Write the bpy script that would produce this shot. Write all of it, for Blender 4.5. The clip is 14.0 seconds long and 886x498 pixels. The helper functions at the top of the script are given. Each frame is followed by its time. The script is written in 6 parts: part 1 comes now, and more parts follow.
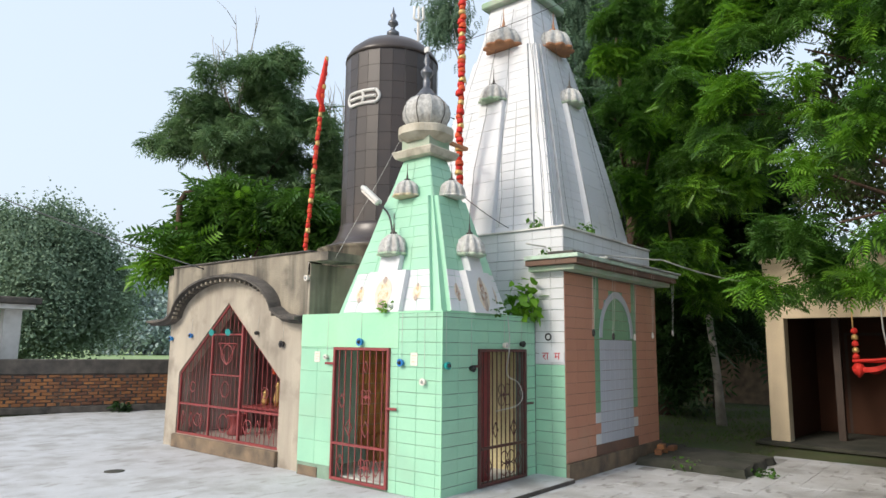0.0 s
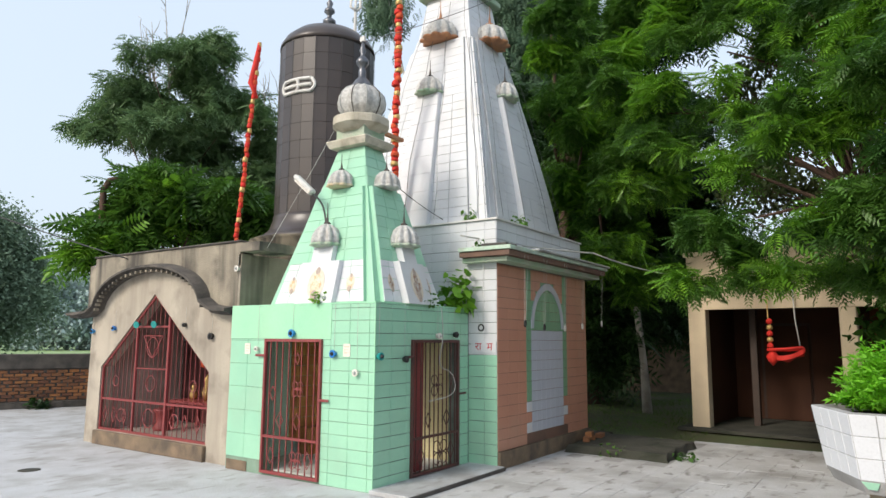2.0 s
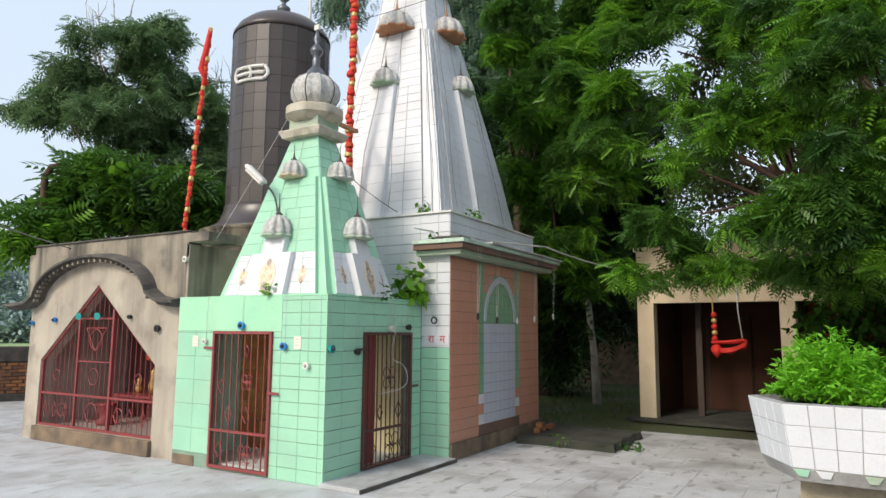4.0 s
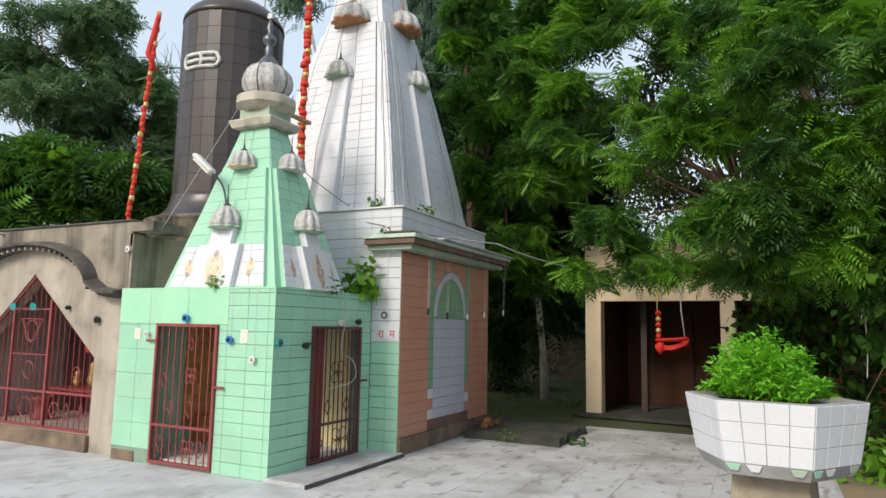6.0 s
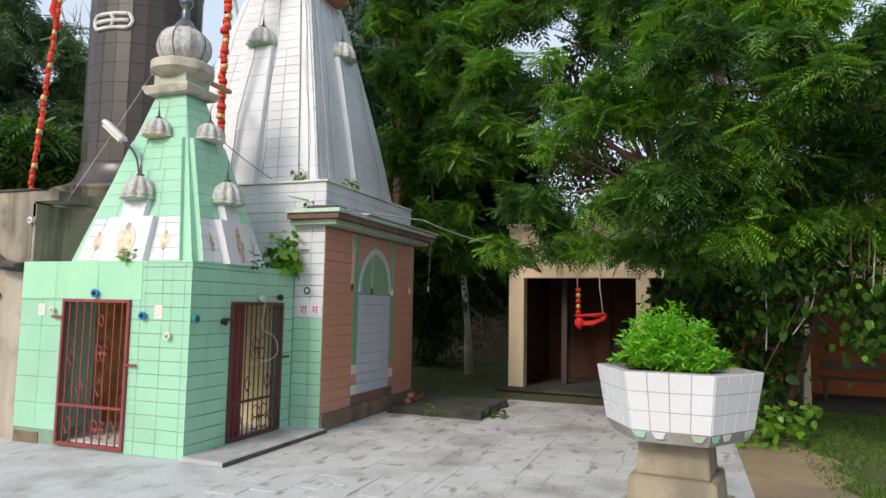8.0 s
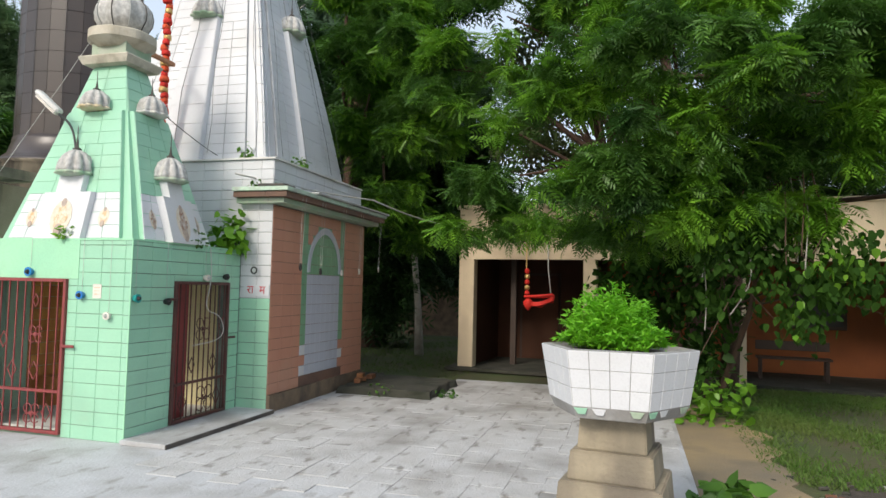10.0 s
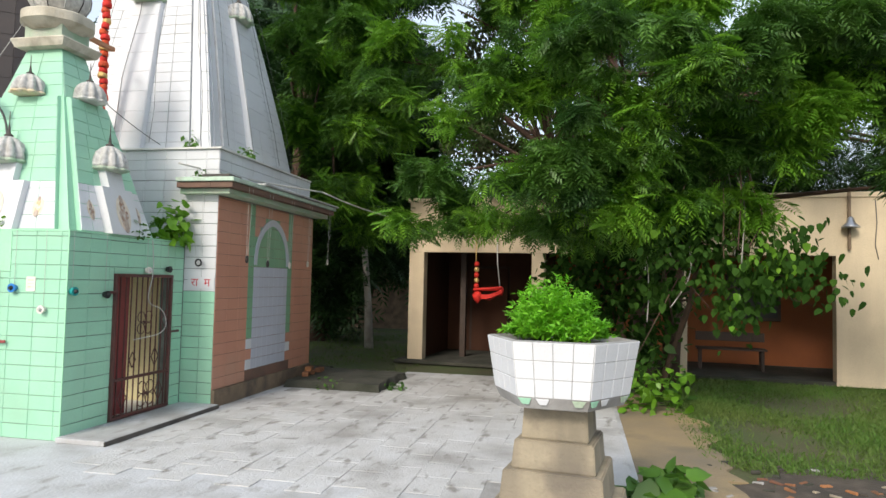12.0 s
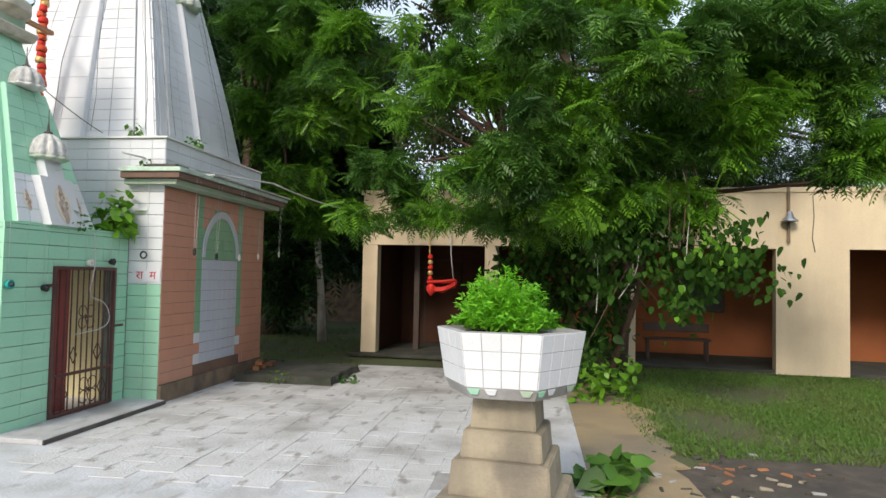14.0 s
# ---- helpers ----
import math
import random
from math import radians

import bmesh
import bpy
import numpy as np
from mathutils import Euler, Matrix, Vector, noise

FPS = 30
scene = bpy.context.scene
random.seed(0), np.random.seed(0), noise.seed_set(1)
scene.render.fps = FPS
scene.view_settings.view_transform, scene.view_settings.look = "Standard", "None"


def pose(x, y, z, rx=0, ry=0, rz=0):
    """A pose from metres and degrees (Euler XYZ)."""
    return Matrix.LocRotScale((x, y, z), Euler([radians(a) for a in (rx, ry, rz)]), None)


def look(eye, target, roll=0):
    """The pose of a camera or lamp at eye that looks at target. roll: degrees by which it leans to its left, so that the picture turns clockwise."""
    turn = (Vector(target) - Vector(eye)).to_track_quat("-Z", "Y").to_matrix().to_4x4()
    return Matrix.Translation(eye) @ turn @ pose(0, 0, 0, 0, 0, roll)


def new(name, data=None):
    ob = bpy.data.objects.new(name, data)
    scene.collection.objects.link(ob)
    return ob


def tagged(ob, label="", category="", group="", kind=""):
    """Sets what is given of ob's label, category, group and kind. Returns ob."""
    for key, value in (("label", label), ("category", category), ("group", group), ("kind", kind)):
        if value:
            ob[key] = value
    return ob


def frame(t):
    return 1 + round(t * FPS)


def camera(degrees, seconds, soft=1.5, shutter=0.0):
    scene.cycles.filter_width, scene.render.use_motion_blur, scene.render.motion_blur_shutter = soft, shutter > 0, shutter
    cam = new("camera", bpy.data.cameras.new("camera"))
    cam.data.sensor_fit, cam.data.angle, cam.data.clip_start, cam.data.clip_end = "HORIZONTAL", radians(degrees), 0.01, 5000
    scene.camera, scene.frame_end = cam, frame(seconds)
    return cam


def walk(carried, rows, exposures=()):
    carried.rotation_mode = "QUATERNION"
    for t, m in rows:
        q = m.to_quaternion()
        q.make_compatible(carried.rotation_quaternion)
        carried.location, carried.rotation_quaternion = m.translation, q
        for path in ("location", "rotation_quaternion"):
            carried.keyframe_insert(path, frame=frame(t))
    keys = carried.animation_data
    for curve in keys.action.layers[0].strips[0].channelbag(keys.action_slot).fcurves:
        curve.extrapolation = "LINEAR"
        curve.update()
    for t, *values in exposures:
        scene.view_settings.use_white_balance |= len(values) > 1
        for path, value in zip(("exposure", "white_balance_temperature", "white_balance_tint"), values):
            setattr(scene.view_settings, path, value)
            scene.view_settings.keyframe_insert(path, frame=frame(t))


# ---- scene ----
cam = camera(67.6, 14.0)
PATH = [
    (0, (-5.895, -4.873, 1.731), (-4.37, -3.611, 2.019), 0.7),
    (0.5, (-5.894, -4.873, 1.734), (-4.342, -3.643, 2.018), 0.6),
    (1, (-5.891, -4.913, 1.703), (-4.307, -3.725, 1.988), 0.5),
    (1.5, (-5.88, -4.907, 1.701), (-4.266, -3.76, 1.98), 0.5),
    (2, (-5.869, -4.917, 1.701), (-4.23, -3.803, 1.971), 0.4),
    (2.5, (-5.852, -4.926, 1.696), (-4.193, -3.841, 1.96), 0.4),
    (3, (-5.846, -4.932, 1.7), (-4.169, -3.874, 1.957), 0.4),
    (5.5, (-5.837, -4.973, 1.696), (-4.076, -4.057, 1.938), 0.9),
    (6, (-5.835, -4.98, 1.701), (-4.055, -4.097, 1.938), 1.1),
    (6.5, (-5.834, -4.987, 1.695), (-4.034, -4.146, 1.927), 1.1),
    (7, (-5.822, -5.001, 1.695), (-3.995, -4.215, 1.911), 1.0),
    (7.5, (-5.815, -5.012, 1.69), (-3.964, -4.28, 1.883), 1.0),
    (8, (-5.804, -5.021, 1.688), (-3.933, -4.335, 1.86), 1.1),
    (10.5, (-5.786, -5.057, 1.677), (-3.858, -4.537, 1.79), 1.3),
    (11, (-5.783, -5.065, 1.675), (-3.847, -4.576, 1.785), 1.3),
    (11.5, (-5.791, -5.073, 1.674), (-3.845, -4.622, 1.78), 1.3),
    (12, (-5.795, -5.082, 1.675), (-3.839, -4.675, 1.776), 1.3),
    (12.5, (-5.793, -5.09, 1.671), (-3.83, -4.717, 1.768), 1.4),
    (13, (-5.79, -5.1, 1.674), (-3.821, -4.762, 1.764), 1.3),
    (13.5, (-5.791, -5.11, 1.671), (-3.817, -4.804, 1.758), 1.2),
    (14, (-5.79, -5.119, 1.667), (-3.811, -4.845, 1.75), 1.2),
]
walk(cam, [(t, look(eye, target, roll)) for t, eye, target, roll in PATH],
     exposures=[(0.0, 0.10), (3.0, 0.05), (5.5, 0.0), (8.0, -0.04), (10.5, 0.07), (12.0, 0.22), (14.0, 0.20)])

# ---- light and sky ----
world = bpy.data.worlds.new("hazy_morning_sky")
scene.world = world
world.use_nodes = True
wn, wl = world.node_tree.nodes, world.node_tree.links
sky = wn.new("ShaderNodeTexSky")
sky.sky_type = 'NISHITA'
sky.sun_disc = False
sky.sun_elevation = radians(34)
sky.sun_rotation = radians(285)
sky.air_density, sky.dust_density, sky.ozone_density = 1.4, 6.0, 2.0
haze = wn.new("ShaderNodeMix")
haze.data_type = 'RGBA'
haze.inputs[0].default_value = 0.55
haze.inputs[7].default_value = (8.6, 9.8, 11.4, 1)
wl.new(sky.outputs[0], haze.inputs[6])
wl.new(haze.outputs[2], wn["Background"].inputs[0])
wn["Background"].inputs[1].default_value = 0.13
sun = new("sun", bpy.data.lights.new("sun", 'SUN'))
sun.data.energy, sun.data.angle, sun.data.color = 2.4, radians(14), (1.0, 0.92, 0.82)
# the sun stands behind the camera, over the open yard
sun.matrix_world = look((-17.6, 4.7, 12.3), (0, 0, 0))


# ---- materials ----
def mat(name, base, rough=0.7, other=None, scale=3.0, amount=0.5, fine=60.0, bump=0.15, metal=0.0,
        stain=None, stain_scale=0.8, stain_amount=0.0, spec=0.5, random=0.0, trans=0.0, island=False, streak=0.0, speck=0.0):
    """A surface with a broad and a fine variation, stains of their own shape and fine relief."""
    m = bpy.data.materials.new(name)
    m.use_nodes = True
    n, l = m.node_tree.nodes, m.node_tree.links
    p = n["Principled BSDF"]
    geo = n.new("ShaderNodeNewGeometry")
    pos = geo.outputs["Position"]

    def tex(s, detail=5):
        t = n.new("ShaderNodeTexNoise")
        t.inputs["Scale"].default_value, t.inputs["Detail"].default_value = s, detail
        l.new(pos, t.inputs["Vector"])
        return t.outputs["Fac"]

    def ramp(v, a, b):
        r = n.new("ShaderNodeMapRange")
        r.inputs[1].default_value, r.inputs[2].default_value = a, b
        l.new(v, r.inputs[0])
        return r.outputs[0]

    def mix(f, a, b):
        x = n.new("ShaderNodeMix")
        x.data_type = 'RGBA'
        for s, v in ((0, f), (6, a), (7, b)):
            if isinstance(v, (tuple, list)):
                x.inputs[s].default_value = (*v, 1)
            elif isinstance(v, (int, float)):
                x.inputs[s].default_value = v
            else:
                l.new(v, x.inputs[s])
        return x.outputs[2]

    def times(v, k):
        x = n.new("ShaderNodeMath")
        x.operation = 'MULTIPLY'
        l.new(v, x.inputs[0])
        x.inputs[1].default_value = k
        return x.outputs[0]

    other = other or tuple(c * 0.72 for c in base)
    big, small = tex(scale), tex(fine, 3)
    col = mix(times(ramp(big, 0.35, 0.7), amount), base, other)
    col = mix(times(ramp(small, 0.45, 0.75), 0.25), col, tuple(c * 0.6 for c in base))
    if random:
        src = geo.outputs["Random Per Island"] if island else n.new("ShaderNodeObjectInfo").outputs["Random"]
        col = mix(times(src, random), col, other)
    if stain:
        col = mix(times(ramp(tex(stain_scale, 8), 0.5, 0.68), stain_amount), col, stain)
    if streak or speck:
        mp = n.new("ShaderNodeMapping")
        mp.inputs["Scale"].default_value = (3.2, 3.2, 0.32) if streak else (3.0, 6.5, 3.0)
        l.new(pos, mp.inputs["Vector"])
        t = n.new("ShaderNodeTexNoise")
        t.inputs["Scale"].default_value, t.inputs["Detail"].default_value = 1.0, 7
        l.new(mp.outputs[0], t.inputs["Vector"])
        col = mix(times(ramp(t.outputs["Fac"], 0.46 if streak else 0.57, 0.62 if streak else 0.68), streak or speck), col, stain or other)
    l.new(col, p.inputs["Base Color"])
    p.inputs["Roughness"].default_value = rough
    p.inputs["Metallic"].default_value = metal
    p.inputs["Specular IOR Level"].default_value = spec
    if bump:
        b = n.new("ShaderNodeBump")
        b.inputs["Strength"].default_value, b.inputs["Distance"].default_value = bump, 0.02
        l.new(small, b.inputs["Height"])
        l.new(b.outputs[0], p.inputs["Normal"])
    if trans:
        t = n.new("ShaderNodeBsdfTranslucent")
        l.new(col, t.inputs[0])
        mx = n.new("ShaderNodeMixShader")
        mx.inputs[0].default_value = trans
        l.new(p.outputs[0], mx.inputs[1])
        l.new(t.outputs[0], mx.inputs[2])
        l.new(mx.outputs[0], n["Material Output"].inputs[0])
    return m


M_green = mat("mint_glazed_tile", (0.35, 0.63, 0.445), 0.32, (0.28, 0.55, 0.39), 2.0, 0.7, 90, 0.05, stain=(0.30, 0.45, 0.33), stain_scale=1.6, stain_amount=0.35, random=0.3)
M_green_paint = mat("mint_paint", (0.36, 0.68, 0.44), 0.6, (0.29, 0.60, 0.40), 1.5, 0.7, 70, 0.15, stain=(0.3, 0.42, 0.3), stain_scale=1.2, stain_amount=0.4)
M_green_dark = mat("faded_green_plaster", (0.32, 0.45, 0.31), 0.85, (0.46, 0.47, 0.40), 4, 0.8, 50, 0.3)
M_joint = mat("dirty_tile_joint", (0.11, 0.14, 0.12), 0.95, (0.24, 0.28, 0.24), 5, 0.7, 60, 0.2)
M_joint_soft = mat("grey_tile_joint", (0.42, 0.43, 0.44), 0.95, (0.26, 0.26, 0.26), 5, 0.7, 60, 0.2)
M_white = mat("white_glazed_tile", (0.67, 0.68, 0.70), 0.35, (0.59, 0.60, 0.62), 2.0, 0.6, 80, 0.05, stain=(0.52, 0.50, 0.46), stain_scale=1.0, stain_amount=0.35, random=0.25)
M_white_paint = mat("weathered_white_paint", (0.72, 0.71, 0.68), 0.75, (0.55, 0.53, 0.49), 3.0, 0.7, 60, 0.2, stain=(0.33, 0.31, 0.28), stain_scale=2.0, stain_amount=0.5)
M_peach = mat("terracotta_pink_tile", (0.54, 0.26, 0.175), 0.4, (0.47, 0.22, 0.15), 2.0, 0.6, 80, 0.05, stain=(0.42, 0.28, 0.2), stain_scale=1.2, stain_amount=0.4, random=0.3)
M_blue = mat("pale_blue_tile", (0.50, 0.52, 0.58), 0.35, (0.44, 0.46, 0.52), 2.0, 0.6, 80, 0.05, random=0.25)
M_leafgreen = mat("green_trim_tile", (0.20, 0.38, 0.22), 0.4, (0.16, 0.32, 0.2), 3, 0.6, 70, 0.05, random=0.2)
M_grey = mat("weathered_cement_plaster", (0.36, 0.315, 0.24), 0.9, (0.19, 0.165, 0.13), 1.8, 0.9, 45, 0.4, stain=(0.05, 0.045, 0.04), stain_scale=2.2, stain_amount=0.7, streak=0.85)
M_cream_plaster = mat("buff_cement_wash", (0.47, 0.415, 0.335), 0.85, (0.36, 0.315, 0.255), 1.4, 0.9, 50, 0.3, stain=(0.15, 0.125, 0.10), stain_scale=2.6, stain_amount=0.55, streak=0.35)
M_collar = mat("stained_buff_cement", (0.58, 0.54, 0.45), 0.85, (0.44, 0.39, 0.30), 4, 0.9, 50, 0.3, stain=(0.22, 0.20, 0.15), stain_scale=5, stain_amount=0.6)
M_mint_edge = mat("chipped_mint_edge", (0.50, 0.66, 0.52), 0.75, (0.36, 0.38, 0.33), 7, 0.9, 60, 0.3)
M_ochre_rim = mat("ochre_stained_rim", (0.62, 0.50, 0.30), 0.8, (0.60, 0.56, 0.48), 9, 0.8, 60, 0.2)
M_picture_rim = mat("grey_brown_picture_line", (0.34, 0.27, 0.23), 0.4, (0.50, 0.40, 0.32), 30, 1.0, 60, 0.05)
M_picture_pale = mat("pale_picture_glaze", (0.70, 0.63, 0.52), 0.4, (0.62, 0.52, 0.40), 22, 1.0, 60, 0.05)
M_finial = mat("tarnished_finial_metal", (0.16, 0.165, 0.18), 0.35, (0.08, 0.08, 0.09), 12, 0.7, 90, 0.1, metal=0.7)
# lighter joint copy for the lit front wall; the shaded wall's stays darker
M_joint_lit = mat("lit_wall_tile_joint", (0.17, 0.26, 0.19), 0.95, (0.26, 0.36, 0.28), 5, 0.7, 60, 0.2)
M_screen = mat("maroon_screen_paint", (0.16, 0.055, 0.05), 0.45, (0.09, 0.035, 0.035), 6, 0.8, 60, 0.1)
# wall brown darkened to put the verandah bay's shade into the colour
M_bay_shade = mat("bay_shade_brown", (0.075, 0.032, 0.018), 0.8, (0.045, 0.02, 0.013), 1.2, 0.8, 50, 0.2, spec=0.2)
M_pale_inner = mat("dingy_pale_tile", (0.52, 0.45, 0.40), 0.4, (0.36, 0.28, 0.24), 2.5, 0.8, 60, 0.1)
M_mould = mat("blackened_cement", (0.06, 0.055, 0.05), 0.95, (0.15, 0.13, 0.11), 4.0, 0.8, 50, 0.5)
M_redpaint = mat("maroon_gate_paint", (0.27, 0.05, 0.05), 0.45, (0.18, 0.04, 0.04), 5, 0.7, 80, 0.1)
M_darkgate = mat("dark_brown_gate_paint", (0.11, 0.035, 0.03), 0.45, (0.05, 0.03, 0.028), 5, 0.7, 80, 0.1)
M_brownling = mat("brown_glazed_cladding", (0.062, 0.046, 0.04), 0.34, (0.036, 0.031, 0.031), 1.0, 0.7, 70, 0.06, random=0.5, stain=(0.09, 0.068, 0.055), stain_scale=1.5, stain_amount=0.3)
M_concrete = mat("pale_worn_concrete", (0.51, 0.52, 0.535), 0.8, (0.40, 0.40, 0.40), 2.2, 0.9, 35, 0.4, stain=(0.25, 0.235, 0.215), stain_scale=1.1, stain_amount=0.55, speck=0.6)
M_paver = mat("worn_grey_paver", (0.53, 0.53, 0.53), 0.85, (0.42, 0.41, 0.395), 2.5, 0.8, 40, 0.5, stain=(0.19, 0.175, 0.155), stain_scale=1.0, stain_amount=0.6, random=0.2, speck=0.8)
M_soil = mat("bare_brown_soil", (0.075, 0.06, 0.045), 0.95, (0.035, 0.03, 0.025), 1.8, 0.9, 30, 0.6, stain=(0.13, 0.105, 0.08), stain_scale=5, stain_amount=0.5)
M_sand = mat("yellow_sandy_soil", (0.34, 0.25, 0.13), 0.95, (0.17, 0.145, 0.11), 0.7, 1.0, 40, 0.6, stain=(0.12, 0.105, 0.08), stain_scale=1.6, stain_amount=0.5)
M_ground = mat("grassy_earth", (0.055, 0.085, 0.022), 0.95, (0.10, 0.08, 0.045), 0.7, 0.9, 20, 0.6)
M_field = mat("pale_green_field", (0.26, 0.36, 0.16), 0.95, (0.22, 0.32, 0.14), 0.1, 0.7, 8, 0.2)
M_cream = mat("cream_limewash", (0.70, 0.575, 0.39), 0.85, (0.58, 0.475, 0.33), 0.9, 0.8, 50, 0.2, stain=(0.43, 0.34, 0.24), stain_scale=0.8, stain_amount=0.45, streak=0.2)
M_orange_wall = mat("orange_brown_wall", (0.30, 0.095, 0.025), 0.8, (0.20, 0.06, 0.02), 1.0, 0.8, 50, 0.2)
M_darkwood = mat("dark_wood", (0.05, 0.028, 0.018), 0.6, (0.03, 0.018, 0.012), 6, 0.8, 60, 0.2)
M_slabgrey = mat("mossy_stone_slab", (0.06, 0.057, 0.045), 0.95, (0.022, 0.027, 0.016), 2.5, 0.9, 40, 0.5)
M_pedestal = mat("sandy_cement_render", (0.36, 0.305, 0.215), 0.9, (0.22, 0.19, 0.135), 3.5, 0.9, 45, 0.4, stain=(0.13, 0.11, 0.09), stain_scale=3.2, stain_amount=0.65, streak=0.4)
M_bark = mat("brown_bark", (0.11, 0.065, 0.045), 0.95, (0.06, 0.04, 0.03), 6, 0.8, 40, 0.8)
M_bark_pale = mat("pale_bark", (0.42, 0.40, 0.36), 0.9, (0.25, 0.23, 0.2), 5, 0.8, 40, 0.6)
M_leaf = mat("neem_leaf", (0.135, 0.30, 0.035), 0.5, (0.028, 0.085, 0.016), 1.3, 1.0, 9, 0, random=0.5, trans=0.38, island=True)
# darker copy of the neem leaf, so foliage at the rear reads as shaded
M_leaf_dark = mat("shade_dark_leaf", (0.06, 0.145, 0.03), 0.5, (0.014, 0.045, 0.011), 1.2, 1.0, 7, 0, random=0.7, trans=0.3, island=True)
# leaf green lightened and greyed to paint in the haze before it
M_leaf_mid = mat("haze_greyed_leaf", (0.22, 0.34, 0.15), 0.5, (0.10, 0.185, 0.075), 1.4, 1.0, 7, 0, random=0.6, trans=0.35, island=True)
M_leaf_thin = mat("small_dry_leaf", (0.12, 0.20, 0.05), 0.6, (0.07, 0.075, 0.035), 1.6, 1.0, 9, 0, random=0.7, trans=0.35, island=True)
M_leaf_young = mat("young_leaf", (0.23, 0.46, 0.035), 0.45, (0.10, 0.26, 0.02), 2.2, 1.0, 9, 0, random=0.6, trans=0.4, island=True)
M_herb = mat("vivid_herb_leaf", (0.25, 0.60, 0.03), 0.5, (0.14, 0.42, 0.02), 3.0, 0.8, 12, 0, random=0.6, trans=0.4, island=True)
M_leaf_climber = mat("heart_leaf", (0.06, 0.14, 0.018), 0.75, (0.022, 0.062, 0.010), 1.6, 0.9, 9, 0, random=0.8, trans=0.35, island=True, spec=0.12)
# green lightened and greyed so the leaf colour carries the haze
M_leaf_far = mat("haze_tinted_leaf", (0.27, 0.36, 0.25), 0.9, (0.17, 0.25, 0.165), 0.35, 0.9, 3, 0, random=0.35, trans=0.25, island=True, spec=0.05)
M_leaf_euc = mat("eucalyptus_leaf", (0.14, 0.22, 0.14), 0.8, (0.09, 0.16, 0.10), 0.4, 0.8, 3, 0, random=0.5, trans=0.25, island=True, spec=0.2)
# distance haze is put into this leaf colour: pale blue-grey green
M_leaf_haze = mat("haze_coloured_leaf", (0.48, 0.57, 0.56), 1.0, (0.42, 0.51, 0.50), 0.1, 0.8, 1, 0, random=0.4, trans=0.2, island=True, spec=0.0)
M_grass = mat("grass_blade", (0.075, 0.185, 0.018), 0.7, (0.12, 0.16, 0.035), 0.9, 0.8, 9, 0, random=0.6, trans=0.3, island=True)
M_red = mat("bright_red_cloth", (0.62, 0.022, 0.012), 0.75, (0.42, 0.018, 0.012), 6, 0.7, 60, 0.2)
M_orange = mat("orange_cloth", (0.66, 0.09, 0.025), 0.8, (0.45, 0.05, 0.02), 6, 0.7, 60, 0.3)
M_gold = mat("golden_tinsel", (0.62, 0.42, 0.16), 0.4, (0.5, 0.3, 0.1), 20, 0.7, 90, 0.3, metal=0.5)
M_steel = mat("dull_steel", (0.45, 0.46, 0.48), 0.3, (0.3, 0.3, 0.32), 8, 0.6, 90, 0.1, metal=0.9)
M_mosaic = mat("silvery_mosaic", (0.62, 0.61, 0.58), 0.4, (0.36, 0.35, 0.33), 22, 1.0, 120, 0.5, stain=(0.30, 0.28, 0.25), stain_scale=7, stain_amount=0.55)
M_rust = mat("orange_weathered_plaster", (0.46, 0.22, 0.11), 0.9, (0.33, 0.17, 0.1), 7, 0.8, 60, 0.4)
M_grey_pale = mat("weathered_pale_cement", (0.42, 0.43, 0.42), 0.85, (0.28, 0.28, 0.26), 3, 0.8, 50, 0.3, stain=(0.12, 0.11, 0.1), stain_scale=2, stain_amount=0.6)
M_brownrust = mat("faded_brown_paint", (0.21, 0.115, 0.08), 0.85, (0.13, 0.085, 0.065), 3, 0.8, 50, 0.3, stain=(0.07, 0.06, 0.05), stain_scale=2, stain_amount=0.5)
M_sill = mat("stained_brown_render", (0.24, 0.17, 0.11), 0.9, (0.13, 0.10, 0.07), 4, 0.9, 40, 0.5, stain=(0.05, 0.045, 0.04), stain_scale=3, stain_amount=0.6)
M_bed = mat("gritty_joint_fill", (0.36, 0.355, 0.345), 0.95, (0.22, 0.21, 0.195), 3, 0.9, 40, 0.4)
M_wire = mat("grey_cable", (0.10, 0.10, 0.10), 0.6, None, 4, 0.4, 60, 0)
M_wire_pale = mat("pale_cable", (0.50, 0.49, 0.46), 0.6, None, 4, 0.4, 60, 0)
M_bluebulb = mat("blue_plastic", (0.02, 0.16, 0.52), 0.35, (0.02, 0.3, 0.5), 9, 0.6, 60, 0)
M_teal = mat("teal_plastic", (0.02, 0.30, 0.28), 0.35, None, 9, 0.6, 60, 0)
M_black = mat("black_plastic", (0.02, 0.02, 0.02), 0.5, None, 9, 0.6, 60, 0)
M_paper = mat("white_paper", (0.72, 0.68, 0.62), 0.8, (0.66, 0.58, 0.5), 8, 0.6, 60, 0)
M_ink = mat("red_lettering", (0.55, 0.03, 0.04), 0.6, None, 8, 0.4, 60, 0)
M_brick = mat("weathered_brick", (0.40, 0.17, 0.06), 0.9, (0.13, 0.06, 0.04), 3, 0.5, 50, 0.5, random=0.95, stain=(0.05, 0.045, 0.04), stain_scale=1.5, stain_amount=0.55)
M_picture = mat("ochre_picture_glaze", (0.62, 0.40, 0.20), 0.4, (0.76, 0.70, 0.60), 26, 1.0, 60, 0.05)
M_picture_dark = mat("dark_picture_glaze", (0.30, 0.17, 0.11), 0.4, (0.58, 0.55, 0.50), 26, 1.0, 60, 0.05)
M_brown_tile = mat("brown_orange_tile", (0.85, 0.46, 0.15), 0.35, (0.52, 0.22, 0.08), 5, 0.8, 70, 0.05, random=0.9)
